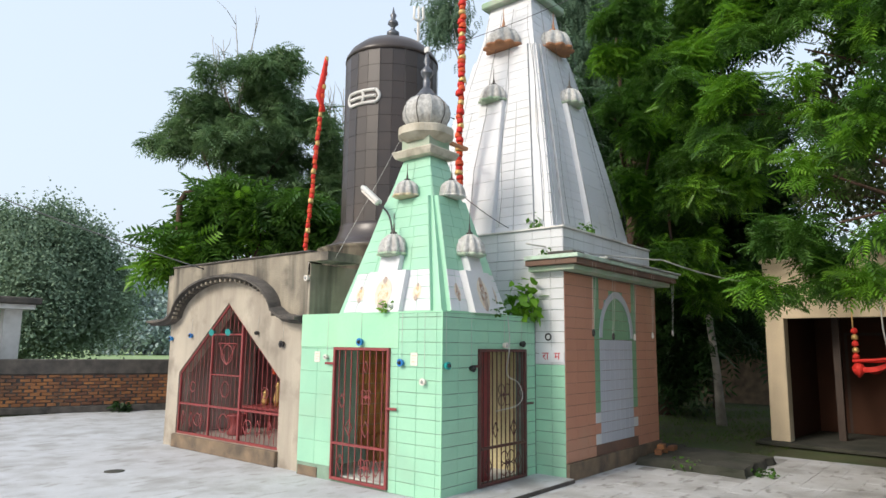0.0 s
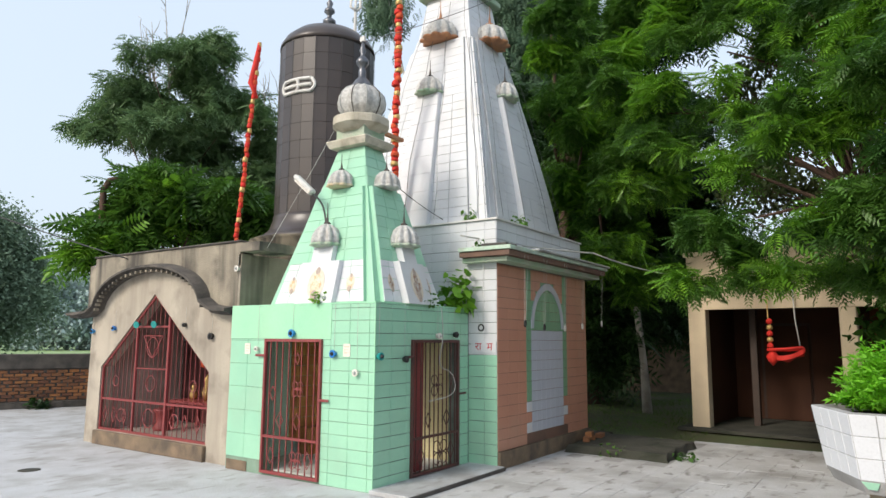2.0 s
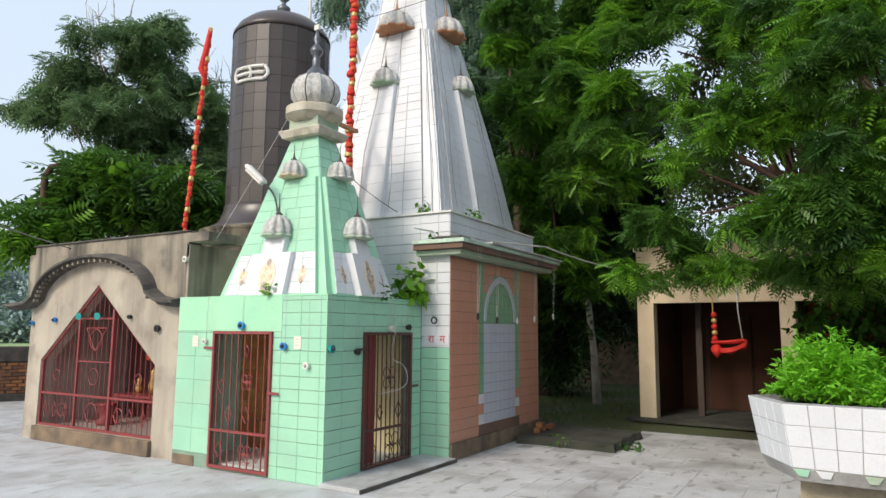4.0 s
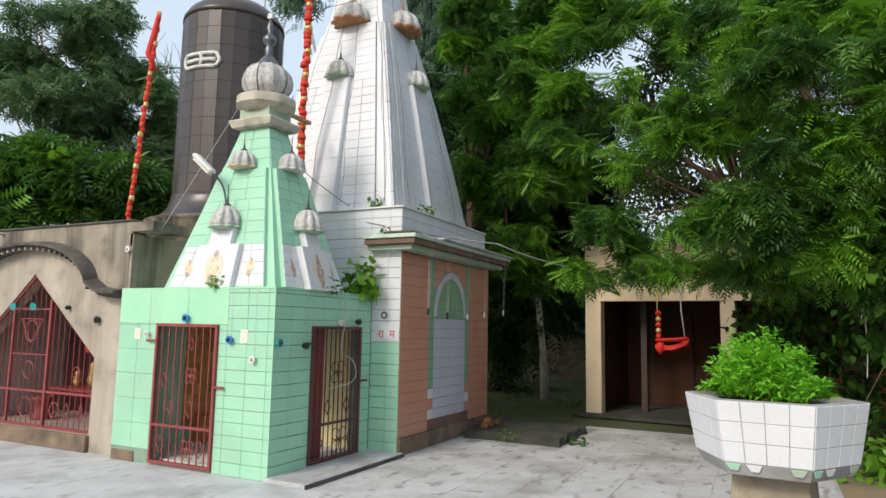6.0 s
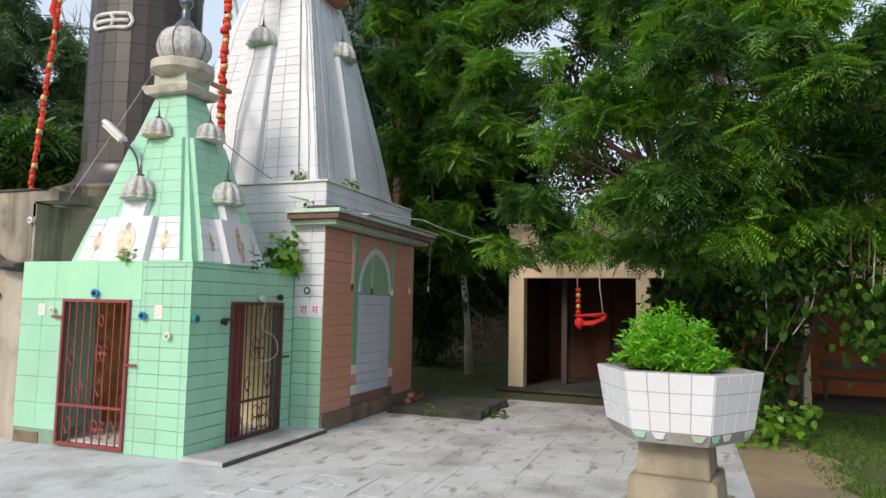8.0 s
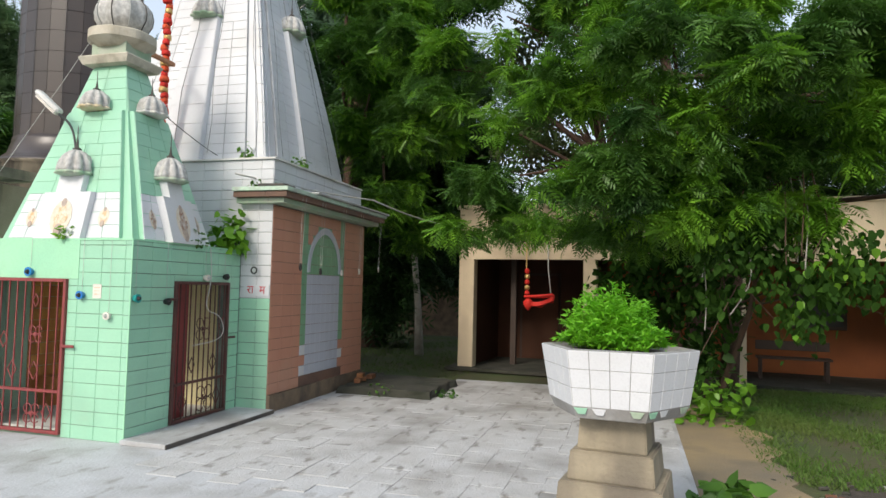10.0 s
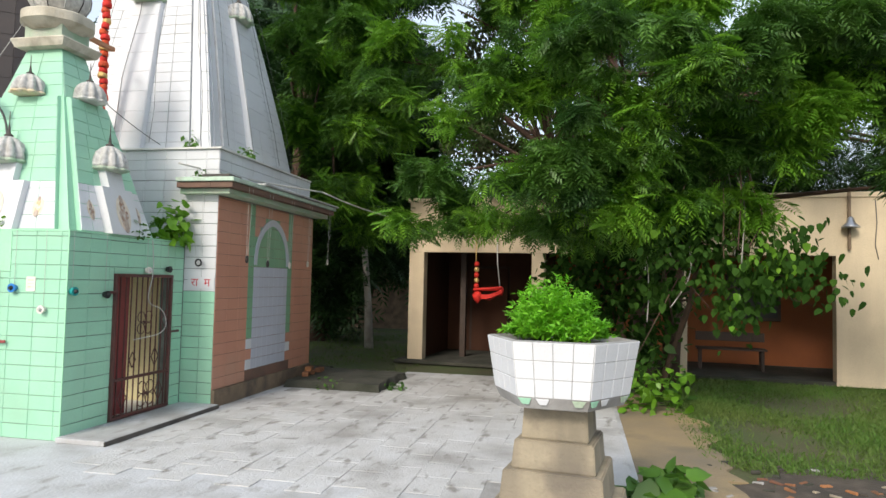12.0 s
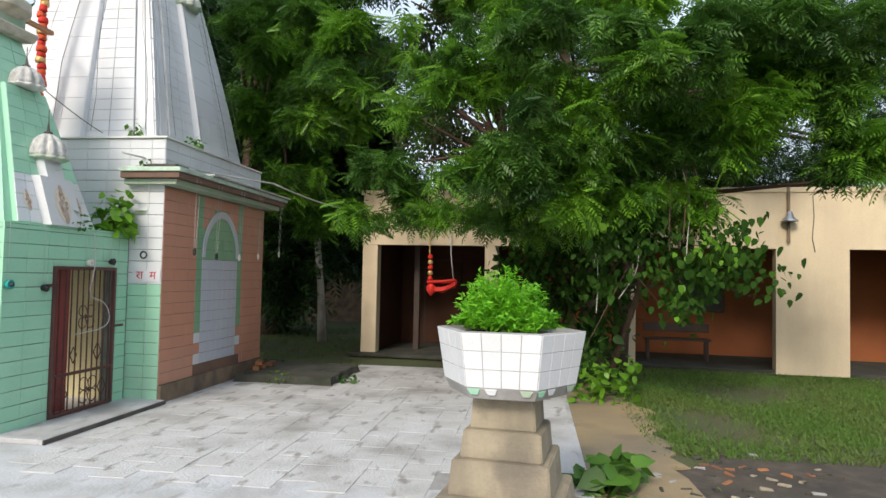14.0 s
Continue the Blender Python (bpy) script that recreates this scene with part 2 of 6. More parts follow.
M_teal_wall = mat("teal_green_wall", (0.55, 0.78, 0.68), 0.6, (0.46, 0.68, 0.58), 2, 0.7, 60, 0.1)
M_yellow_wall = mat("yellow_cream_wall", (0.72, 0.64, 0.38), 0.7, (0.60, 0.52, 0.28), 2, 0.7, 60, 0.1)
M_maroon_wall = mat("dark_maroon_wall", (0.085, 0.035, 0.03), 0.7, (0.06, 0.03, 0.025), 2, 0.7, 60, 0.1)


# ---- building helpers ----
def mesh_of(name, bm, material):
    me = bpy.data.meshes.new(name)
    bm.to_mesh(me)
    bm.free()
    me.materials.append(material)
    return me


def thing(name, at, label, category, group="", kind=""):
    ob = new(name)
    ob.location = at
    ob.empty_display_size = 0.2
    return tagged(ob, label, category, group, kind)


def adopt(ob, parent):
    ob.parent = parent
    base = Matrix.Identity(4)
    chain = []
    p = parent
    while p:
        chain.append(p)
        p = p.parent
    for q in reversed(chain):
        base = base @ q.matrix_parent_inverse @ q.matrix_basis
    ob.matrix_parent_inverse = base.inverted()
    return ob


def part(name, bm, material, parent, label=""):
    """One mesh, built in place, under a thing or a part."""
    ob = new(name, mesh_of(name, bm, material))
    adopt(ob, parent)
    if label:
        ob["label"] = label
    return ob


def solid(name, bm, material, label, category, group="", kind=""):
    return tagged(new(name, mesh_of(name, bm, material)), label, category, group, kind)


def box(bm, x0, x1, y0, y1, z0, z1, m=None):
    vs = [bm.verts.new(Vector((x, y, z)) if m is None else m @ Vector((x, y, z))) for z in (z0, z1) for x, y in ((x0, y0), (x1, y0), (x1, y1), (x0, y1))]
    for f in ((0, 3, 2, 1), (4, 5, 6, 7), (0, 1, 5, 4), (1, 2, 6, 5), (2, 3, 7, 6), (3, 0, 4, 7)):
        bm.faces.new([vs[i] for i in f])
    return vs


def a_box(*a, m=None, bevel=0.0):
    bm = bmesh.new()
    box(bm, *a, m=m)
    if bevel:
        bmesh.ops.bevel(bm, geom=bm.edges[:], offset=bevel, segments=1, affect='EDGES')
    return bm


def loft(bm, rings, close=True):
    """Joins rings of equal count into a skin; the ends are capped."""
    rows = [[bm.verts.new(p) for p in ring] for ring in rings]
    n = len(rows[0])
    for a, b in zip(rows, rows[1:]):
        for i in range(n):
            bm.faces.new((a[i], a[(i + 1) % n], b[(i + 1) % n], b[i]))
    if close:
        bm.faces.new(rows[0][::-1])
        bm.faces.new(rows[-1])
    return bm


def lathe(bm, profile, n=24, at=(0, 0, 0), flutes=0, depth=0.0, smooth=True, squash=1.0, turn=0.0):
    """Turned shape from (radius, height) pairs; flutes cut lobes into it."""
    rings = []
    for r, h in profile:
        ring = []
        for i in range(n):
            a = 2 * math.pi * i / n + turn
            k = r * (1 - depth * (1 - abs(math.sin(flutes * a / 2)))) if flutes else r
            ring.append((at[0] + k * math.cos(a), at[1] + k * math.sin(a) * squash, at[2] + h))
        rings.append(ring)
    loft(bm, rings)
    if smooth:
        for f in bm.faces:
            if len(f.verts) == 4:
                f.smooth = True
    return bm


def rod(bm, p, q, r0, r1=None, n=8):
    p, q = Vector(p), Vector(q)
    r1 = r0 if r1 is None else r1
    d = (q - p).normalized()
    u = d.orthogonal().normalized()
    v = d.cross(u)
    rings = [[c + r * (math.cos(2 * math.pi * i / n) * u + math.sin(2 * math.pi * i / n) * v) for i in range(n)] for c, r in ((p, r0), (q, r1))]
    loft(bm, rings)
    return bm


def tube(bm, pts, r, n=6):
    """A bent rod through the points; r may be a list."""
    pts = [Vector(p) for p in pts]
    rings = []
    u = None
    for i, p in enumerate(pts):
        d = (pts[min(i + 1, len(pts) - 1)] - pts[max(i - 1, 0)]).normalized()
        u = (u - d * u.dot(d)).normalized() if u is not None and (u - d * u.dot(d)).length > 1e-4 else d.orthogonal().normalized()
        v = d.cross(u)
        k = r[i] if isinstance(r, (list, tuple)) else r
        rings.append([p + k * (math.cos(2 * math.pi * j / n) * u + math.sin(2 * math.pi * j / n) * v) for j in range(n)])
    loft(bm, rings)
    for f in bm.faces:
        f.smooth = len(f.verts) == 4
    return bm


def smooth(pts, times=3):
    """Rounds off the bends of a line by cutting its corners."""
    pts = [Vector(p) for p in pts]
    for _ in range(times):
        cut = [pts[0]]
        for a, b in zip(pts, pts[1:]):
            cut += [a.lerp(b, 0.25), a.lerp(b, 0.75)]
        pts = cut + [pts[-1]]
    return pts


def sag(p, q, drop, n=14):
    p, q = Vector(p), Vector(q)
    return [p.lerp(q, i / n) - Vector((0, 0, drop * 4 * (i / n) * (1 - i / n))) for i in range(n + 1)]


tile_cache = {}


def tile_mesh(w, h, d, material):
    key = (round(w, 3), round(h, 3), d, material.name)
    if key not in tile_cache:
        bm = bmesh.new()
        c = min(0.004, w * 0.2, h * 0.2)
        lo = [(-w / 2, 0, -h / 2), (w / 2, 0, -h / 2), (w / 2, 0, h / 2), (-w / 2, 0, h / 2)]
        hi = [(-w / 2 + c, -d, -h / 2 + c), (w / 2 - c, -d, -h / 2 + c), (w / 2 - c, -d, h / 2 - c), (-w / 2 + c, -d, h / 2 - c)]
        a, b = [bm.verts.new(p) for p in lo], [bm.verts.new(p) for p in hi]
        bm.faces.new(b)
        for i in range(4):
            bm.faces.new((a[i], a[(i + 1) % 4], b[(i + 1) % 4], b[i]))
        tile_cache[key] = mesh_of("tile", bm, material)
    return tile_cache[key]


def tiles(parent, frame_m, u0, u1, v0, v1, tw, th, material, gap=0.006, depth=0.006, holes=(), shift=0.0, name="tile", pick=None):
    """Courses of tiles on the plane of frame_m (u along x, v up z, facing -y), cut at its edges and round the holes."""
    v = v0
    row = 0
    while v < v1 - 0.012:
        t = min(v + th, v1)
        u = u0 - (shift * tw if row % 2 else 0)
        while u < u1 - 0.012:
            a, b = max(u, u0), min(u + tw, u1)
            spans = [(a, b)]
            for h0, h1, g0, g1 in holes:
                if v < g1 - 0.02 and t > g0 + 0.02:
                    spans = [s for p, q in spans for s in ((p, min(q, h0)), (max(p, h1), q)) if s[1] - s[0] > 0.015]
            for p, q in spans:
                w, h = q - p - gap * 0.25, t - v - gap * (0.5 + 0.7 * random.random())
                if w > 0.01 and h > 0.01:
                    m = pick((p + q) / 2, (v + t) / 2) if pick else material
                    if m is None:
                        continue
                    ob = new(name, tile_mesh(w, h, depth, m))
                    adopt(ob, parent)
                    tilt = Euler((random.gauss(0, 0.004), random.gauss(0, 0.003), random.gauss(0, 0.004))).to_matrix().to_4x4()
                    ob.matrix_basis = frame_m @ Matrix.Translation(((p + q) / 2, 0, (v + t) / 2)) @ tilt
            u += tw
        v = t
        row += 1


def face_m(x, y, z, turn):
    """A wall's plane: its u axis turned about z by so many degrees; it faces -y when turn is 0."""
    return Matrix.Translation((x, y, z)) @ Matrix.Rotation(radians(turn), 4, 'Z')


def wall_with_hole(bm, axis, c0, c1, a0, a1, z0, z1, holes):
    """A wall slab along x or y with rectangular holes (a0, a1, z0, z1), in butted pieces."""
    cuts = sorted({a0, a1, *[h[0] for h in holes], *[h[1] for h in holes]})
    for p, q in zip(cuts, cuts[1:]):
        inside = [h for h in holes if h[0] <= p + 1e-6 and h[1] >= q - 1e-6]
        spans = [(z0, z1)]
        for h in inside:
            spans = [s for a, b in spans for s in ((a, min(b, h[2])), (max(a, h[3]), b)) if s[1] - s[0] > 1e-4]
        for a, b in spans:
            if axis == 'x':
                box(bm, p, q, c0, c1, a, b)
            else:
                box(bm, c0, c1, p, q, a, b)
    return bm


# ---- foliage ----
def pinnate(n=6, length=0.30, width=0.20):
    """One feather-shaped compound leaf as arrays: pairs of pointed leaflets along a bowed stalk."""
    v, f = [], []
    for i in range(n):
        s = 0.18 + 0.82 * i / (n - 1)
        x = s * length
        drop = -0.22 * length * s * s
        w = width * 0.5 * (0.75 + 0.5 * math.sin(math.pi * s))
        for side in (-1, 1):
            k = len(v)
            h = length / n * 0.62
            v += [(x - h * 0.5, 0, drop), (x + h * 0.9, side * w * 0.5, drop - 0.02 * length), (x + h * 1.7, side * w, drop - 0.10 * length), (x - h * 0.2, side * w * 0.55, drop - 0.03 * length)]
            f += [(k, k + 1, k + 2, k + 3)]
    return np.array(v), np.array(f)


def clump_leaf(size=0.12):
    v = [(0, 0, 0), (size * 0.45, size * 0.38, -0.01), (size, 0, -size * 0.25), (size * 0.45, -size * 0.38, -0.01)]
    return np.array(v), np.array([(0, 1, 2, 3)])


def scatter_mesh(name, leaf, places, yaw, pitch, roll, scale, material):
    """One mesh of many leaves of one shape."""
    lv, lf = leaf
    n, k = len(places), len(lv)
    cy, sy, cp, sp, cr, sr = np.cos(yaw), np.sin(yaw), np.cos(pitch), np.sin(pitch), np.cos(roll), np.sin(roll)
    x, y, z = lv[:, 0], lv[:, 1], lv[:, 2]
    y1 = y[None] * cr[:, None] - z[None] * sr[:, None]
    z1 = y[None] * sr[:, None] + z[None] * cr[:, None]
    x2 = x[None] * cp[:, None] + z1 * sp[:, None]
    z2 = -x[None] * sp[:, None] + z1 * cp[:, None]
    X = x2 * cy[:, None] - y1 * sy[:, None]
    Y = x2 * sy[:, None] + y1 * cy[:, None]
    co = np.stack([X, Y, z2], 2) * scale[:, None, None] + places[:, None, :]
    faces = (lf[None] + (np.arange(n) * k)[:, None, None]).reshape(-1, 4)
    me = bpy.data.meshes.new(name)
    me.vertices.add(n * k)
    me.vertices.foreach_set("co", co.reshape(-1))
    me.loops.add(faces.size)
    me.loops.foreach_set("vertex_index", faces.reshape(-1).astype(np.int32))
    me.polygons.add(len(faces))
    me.polygons.foreach_set("loop_start", (np.arange(len(faces)) * 4).astype(np.int32))
    me.update()
    me.validate()
    me.materials.append(material)
    return me


def crown_points(rng, blobs, twigs, spread, per, clump):
    """Leaf places in sprays round twig ends; the twigs sit on small clumps in the shell of each blob (x, y, z, rx, ry, rz, weight)."""
    clumps, w = [], []
    for b in blobs:
        for _ in range(9):
            d = rng.normal(size=3)
            d /= np.linalg.norm(d)
            k = rng.uniform(0.5, 1.05)
            c = np.array(b[:3]) + d * np.array(b[3:6]) * k
            clumps.append((*c, *(np.array(b[3:6]) * rng.uniform(*clump))))
            w.append(b[6] * rng.uniform(0.5, 1.5))
    w, clumps = np.array(w), np.array(clumps)
    c = clumps[rng.choice(len(clumps), twigs, p=w / w.sum())]
    d = rng.normal(size=(twigs, 3))
    d[:, 2] = np.abs(d[:, 2]) * 0.9 - 0.25
    d /= np.linalg.norm(d, axis=1)[:, None]
    tips = c[:, :3] + d * c[:, 3:6] * rng.uniform(0.55, 1.1, twigs)[:, None]
    yaw = np.arctan2(d[:, 1], d[:, 0])
    places = np.repeat(tips, per, 0) + rng.normal(size=(twigs * per, 3)) * spread
    return tips, places, np.repeat(yaw, per) + np.tile(np.linspace(-2.6, 2.6, per), twigs) + rng.normal(size=twigs * per) * 0.35


def tree(name, at, height, lean, blobs, twigs, per, leaf, material, seed, label, bark, trunk_r=0.2, spread=0.22, size=(0.7, 1.3), limbs=10, droop=0.35, group="", young=None, share=0.2, young_leaf=None, clump=(0.28, 0.5)):
    rng = np.random.default_rng(seed)
    t = thing(name, at, label, "tree", group)
    base = Vector(at)
    top = base + Vector((lean[0], lean[1], height))
    bm = bmesh.new()
    mid = base.lerp(top, 0.5) + Vector((rng.normal() * 0.15, rng.normal() * 0.15, 0))
    tube(bm, [base - Vector((0, 0, 0.1)), base.lerp(mid, 0.15), mid, top], [trunk_r * 1.5, trunk_r * 1.05, trunk_r * 0.8, trunk_r * 0.35], 10)
    part("trunk", bm, bark, t)
    tips, places, yaw = crown_points(rng, blobs, twigs, spread, per, clump)
    for i in range(limbs):
        b = blobs[i % len(blobs)]
        end = Vector(b[:3]) + Vector(rng.normal(size=3) * 0.45 * np.array(b[3:6]))
        s = base.lerp(top, rng.uniform(0.35, 0.9))
        k = s.lerp(end, 0.5) + Vector((rng.normal() * 0.2, rng.normal() * 0.2, 0.25))
        bm = tube(bmesh.new(), [s, k, end], [trunk_r * 0.34, trunk_r * 0.2, trunk_r * 0.06], 6)
        part("limb", bm, bark, t)
    if young:
        f = np.sin(tips[:, 0] * 4.1 + seed) + np.sin(tips[:, 1] * 3.7 + 1.3 * tips[:, 2]) + np.sin(tips[:, 2] * 4.3 - tips[:, 0]) + rng.normal(size=twigs) * 0.7
        pick = np.repeat(f > np.quantile(f, 1 - share), per)
        n = int(pick.sum())
        me = scatter_mesh("young_sprays", young_leaf or leaf, places[pick] + np.array([0, 0, 0.05]), yaw[pick], rng.normal(droop, 0.4, n), rng.normal(0, 0.5, n), rng.uniform(*size, n), young)
        ob = adopt(new("young_sprays", me), t)
        ob["kind"], ob["label"] = "stuff", "bright yellow-green young leaves"
        places, yaw = places[~pick], yaw[~pick]
    n = len(places)
    me = scatter_mesh("crown", leaf, places, yaw, rng.normal(droop, 0.4, n), rng.normal(0, 0.5, n), rng.uniform(*size, n), material)
    ob = adopt(new("crown", me), t)
    ob["kind"] = "stuff"
    return t


# ---- ground ----
bm = bmesh.new()
box(bm, -500, 900, -500, 900, -0.5, -0.03)
solid("ground", bm, M_ground, "grassy brown earth round the temple yard", "ground", kind="structure")
bm = bmesh.new()
box(bm, -14, 5.35, -5.6, 12.6, -0.3, 0.0)
box(bm, 5.35, 6.25, -5.6, -1.95, -0.3, 0.0)
solid("pavement", bm, M_concrete, "pale worn concrete paving of the yard", "pavement", kind="structure")
bm = bmesh.new()
box(bm, -40, 60, 26, 400, -0.05, 0.012)
solid("field", bm, M_field, "flat pale green crop field in mist", "field", kind="structure")
def ragged(a, b, n, amp, seed):
    """A wavering edge from a to b."""
    rr = random.Random(seed)
    return [(a[0] + (b[0] - a[0]) * i / n + rr.uniform(-amp, amp), a[1] + (b[1] - a[1]) * i / n + rr.uniform(-amp, amp)) for i in range(n + 1)]
edge = ragged((-14, -6.5), (0.2, -6.45), 30, 0.06, 1) + ragged((0.4, -6.45), (3.4, -6.6), 16, 0.10, 2) + ragged((3.6, -6.5), (5.8, -5.7), 10, 0.12, 3)
bm = bmesh.new()
loft(bm, [[(x, y, z) for x, y in edge] + [(5.9, -5.601, z), (-14, -5.601, z)] for z in (-0.2, -0.008)])
solid("sand_path", bm, M_sand, "yellowish trodden sandy path beside the paving", "path", kind="structure")


# ---- spires ----
def spire_m(c, turn):
    """One face of a spire at c = (x, y, share): the plan is narrowed along x by the share."""
    return Matrix.Translation((c[0], c[1], 0)) @ Matrix.Diagonal((c[2], 1, 1, 1)) @ Matrix.Rotation(radians(turn), 4, 'Z')


def section(profile, z):
    for (z0, s0), (z1, s1) in zip(profile, profile[1:]):
        if z <= z1 or (z1, s1) == profile[-1]:
            return s0 + (s1 - s0) * (z - z0) / (z1 - z0)


def panel_on_face(c, profile, turn, z0, z1, half, proud, steps=8):
    """A raised strip on one face of a spire; half is its half width as a share of the face's."""
    bm = bmesh.new()
    rings = []
    for i in range(steps + 1):
        z = z0 + (z1 - z0) * i / steps
        s = section(profile, z)
        w = half * s if half < 1 else half - 1
        rings.append([Vector((-w, -s - proud, z)), Vector((w, -s - proud, z)), Vector((w, -s + 0.08, z)), Vector((-w, -s + 0.08, z))])
    m = spire_m(c, turn)
    return loft(bm, [[m @ p for p in r] for r in rings])


def fluted_niche_dome(at, r, h, parent, material, rim_material, turn):
    """A small ribbed half-melon dome on its flaring rim, with a knob and a spike."""
    bm = bmesh.new()
    prof = [(r * 1.05, 0), (r * 1.06, h * 0.15), (r * 0.98, h * 0.42), (r * 0.78, h * 0.7), (r * 0.45, h * 0.9), (r * 0.12, h)]
    lathe(bm, [(a * 1.08, b) for a, b in prof], 60, at, 10, 0.24)
    dome = part("niche_dome", bm, material, parent, "ribbed silvery mosaic half-dome")
    bm = bmesh.new()
    lathe(bm, [(r * 0.8, -h * 0.15), (r * 1.24, -h * 0.07), (r * 1.22, 0.0), (r * 1.0, h * 0.07)], 60, at, 10, 0.2)
    part("rim", bm, rim_material, dome)
    bm = bmesh.new()
    lathe(bm, [(r * 0.24, h * 0.96), (r * 0.26, h * 1.03), (r * 0.1, h * 1.1), (r * 0.03, h * 1.5), (0.004, h * 2.0)], 10, at)
    part("knob", bm, M_rust if rim_material == M_rust else M_mould, dome)
    return dome


def spire_core(parent, c, profile, material):
    bm = bmesh.new()
    loft(bm, [[(c[0] + sx * s * c[2], c[1] + sy * s, z) for sx, sy in ((-1, -1), (1, -1), (1, 1), (-1, 1))] for z, s in profile])
    return part("spire_core", bm, material, parent)


# ---- main temple with the tall white spire ----
temple = thing("main_temple", (3.62, 1.2, 0), "tall white tiled temple spire over a terracotta-pink tiled block", "temple")
X0, X1, Y0, Y1 = 2.02, 5.13, -0.45, 2.75
block = part("block_wall", a_box(X0, X1, Y0, Y1, 0, 2.74), M_joint, temple)
upper = part("parapet_wall", a_box(X0 + 0.02, X1 - 0.2, Y0 + 0.02, Y1, 2.94, 3.36), M_joint_soft, temple)
# the stepped cornice runs along the long side and returns a little way round the corner
def cornice(out, z0, z1, name, material, label):
    bm = bmesh.new()
    box(bm, X0 - out, X1 + out, Y0 - out - 0.1, Y0 - 0.001, z0, z1)
    box(bm, X0 - out, X0 - 0.001, Y0, 0.03, z0, z1)
    bmesh.ops.bevel(bm, geom=bm.edges[:], offset=0.004, segments=1, affect='EDGES')
    part(name, bm, material, temple, label)
cornice(0.24, 2.90, 2.953, "cornice_top", M_mint_edge, "chipped mint-painted cornice edge")
cornice(0.21, 2.822, 2.896, "cornice_moulding", M_brownrust, "faded brown stepped cornice moulding")
cornice(0.13, 2.752, 2.818, "cornice_band", M_green_dark, "faded green band under the cornice")
part("cornice_top", a_box(2.6, X1 + 0.30, Y0 - 0.37, Y0 - 0.001, 2.957, 2.99, bevel=0.01), M_grey_pale, temple, "weathered grey cornice slab")
part("broken_slab", a_box(1.84, 2.16, -0.70, -0.30, 2.957, 3.0, bevel=0.012), M_mould, temple, "broken blackened slab end")
part("wall_head", a_box(X0 + 0.001, X1, Y0 + 0.021, Y1, 2.741, 2.939), M_joint_soft, temple)
SP = (3.58, 1.17, 1.0)
PROF = [(3.36, 1.36), (4.3, 1.185), (5.24, 0.985), (6.2, 0.76), (6.7, 0.64), (7.0, 0.57), (7.66, 0.47)]
core = spire_core(temple, SP, [(z, s - 0.055) for z, s in PROF], M_white)
bm = a_box(SP[0] - 0.54, SP[0] + 0.54, SP[1] - 0.54, SP[1] + 0.54, 7.66, 7.78, bevel=0.02)
part("spire_plate", bm, M_green_dark, temple, "green slab under the spire's cap")
bm = bmesh.new()
lathe(bm, [(0.30, 7.78), (0.28, 8.15), (0.48, 8.25), (0.5, 8.4), (0.42, 8.5), (0.46, 8.75), (0.3, 9.1), (0.08, 9.25), (0.14, 9.4), (0.03, 9.5), (0.01, 9.9)], 32, (SP[0], SP[1], 0), 0)
part("spire_cap", bm, M_white_paint, temple)
for turn in (0, -90, 90, 180):
    part("face_panel", panel_on_face(SP, PROF, turn, 3.36, 6.70, 0.76, 0.0), M_joint_soft, temple)
    part("inner_panel", panel_on_face(SP, PROF, turn, 3.36, 6.68, 0.87, -0.03), M_white, temple)
    part("centre_panel", panel_on_face(SP, PROF, turn, 3.36, 5.68, 0.25, 0.09), M_white, temple)
    m = spire_m(SP, turn)
    s = section(PROF, 5.7)
    fluted_niche_dome(m @ Vector((0, -s - 0.03, 5.72)), 0.21, 0.29, temple, M_mosaic, M_green_dark, turn)
    s = section(PROF, 6.72)
    fluted_niche_dome(m @ Vector((0, -s + 0.02, 6.76)), 0.29, 0.36, temple, M_mosaic, M_rust, turn)


# ---- small green shrine ----
shrine = thing("small_shrine", (1.0, 1.25, 0), "small mint-green tiled shrine with a stepped pyramid spire", "shrine")
GH = 2.13
gate_a, gate_b = (0.81, 1.82, 0.03, 1.69), (0.68, 1.73, 0.06, 1.69)
bm = wall_with_hole(bmesh.new(), 'y', 0.0, 0.14, 0.0, 2.52, 0.0, GH - 0.02, [gate_a])
wall_a = part("front_wall", bm, M_joint_lit, shrine)
bm = wall_with_hole(bmesh.new(), 'x', 0.0, 0.14, 0.141, 2.02, 0.0, GH - 0.02, [gate_b])
wall_b = part("side_wall", bm, M_joint, shrine)
bm = bmesh.new()
box(bm, 0.141, 2.02, 2.40, 2.52, 0, GH - 0.02)
part("back_wall", bm, M_teal_wall, shrine, "teal green inner wall")
part("inner_wall", a_box(1.94, 2.015, 0.141, 2.399, 0, GH - 0.02), M_yellow_wall, shrine, "yellow cream inner wall")
part("floor_slab", a_box(0.141, 1.939, 0.141, 2.399, 0, 0.05), M_white_paint, shrine)
part("roof_slab", a_box(-0.006, 2.02, -0.006, 2.52, GH - 0.02, GH), M_green_paint, shrine)
GC = (0.82, 1.02, 0.77)
GPROF = [(2.13, 0.96), (3.05, 0.672), (4.12, 0.332), (4.27, 0.285)]
spire_core(shrine, GC, [(z, s - 0.06) for z, s in GPROF], M_green)
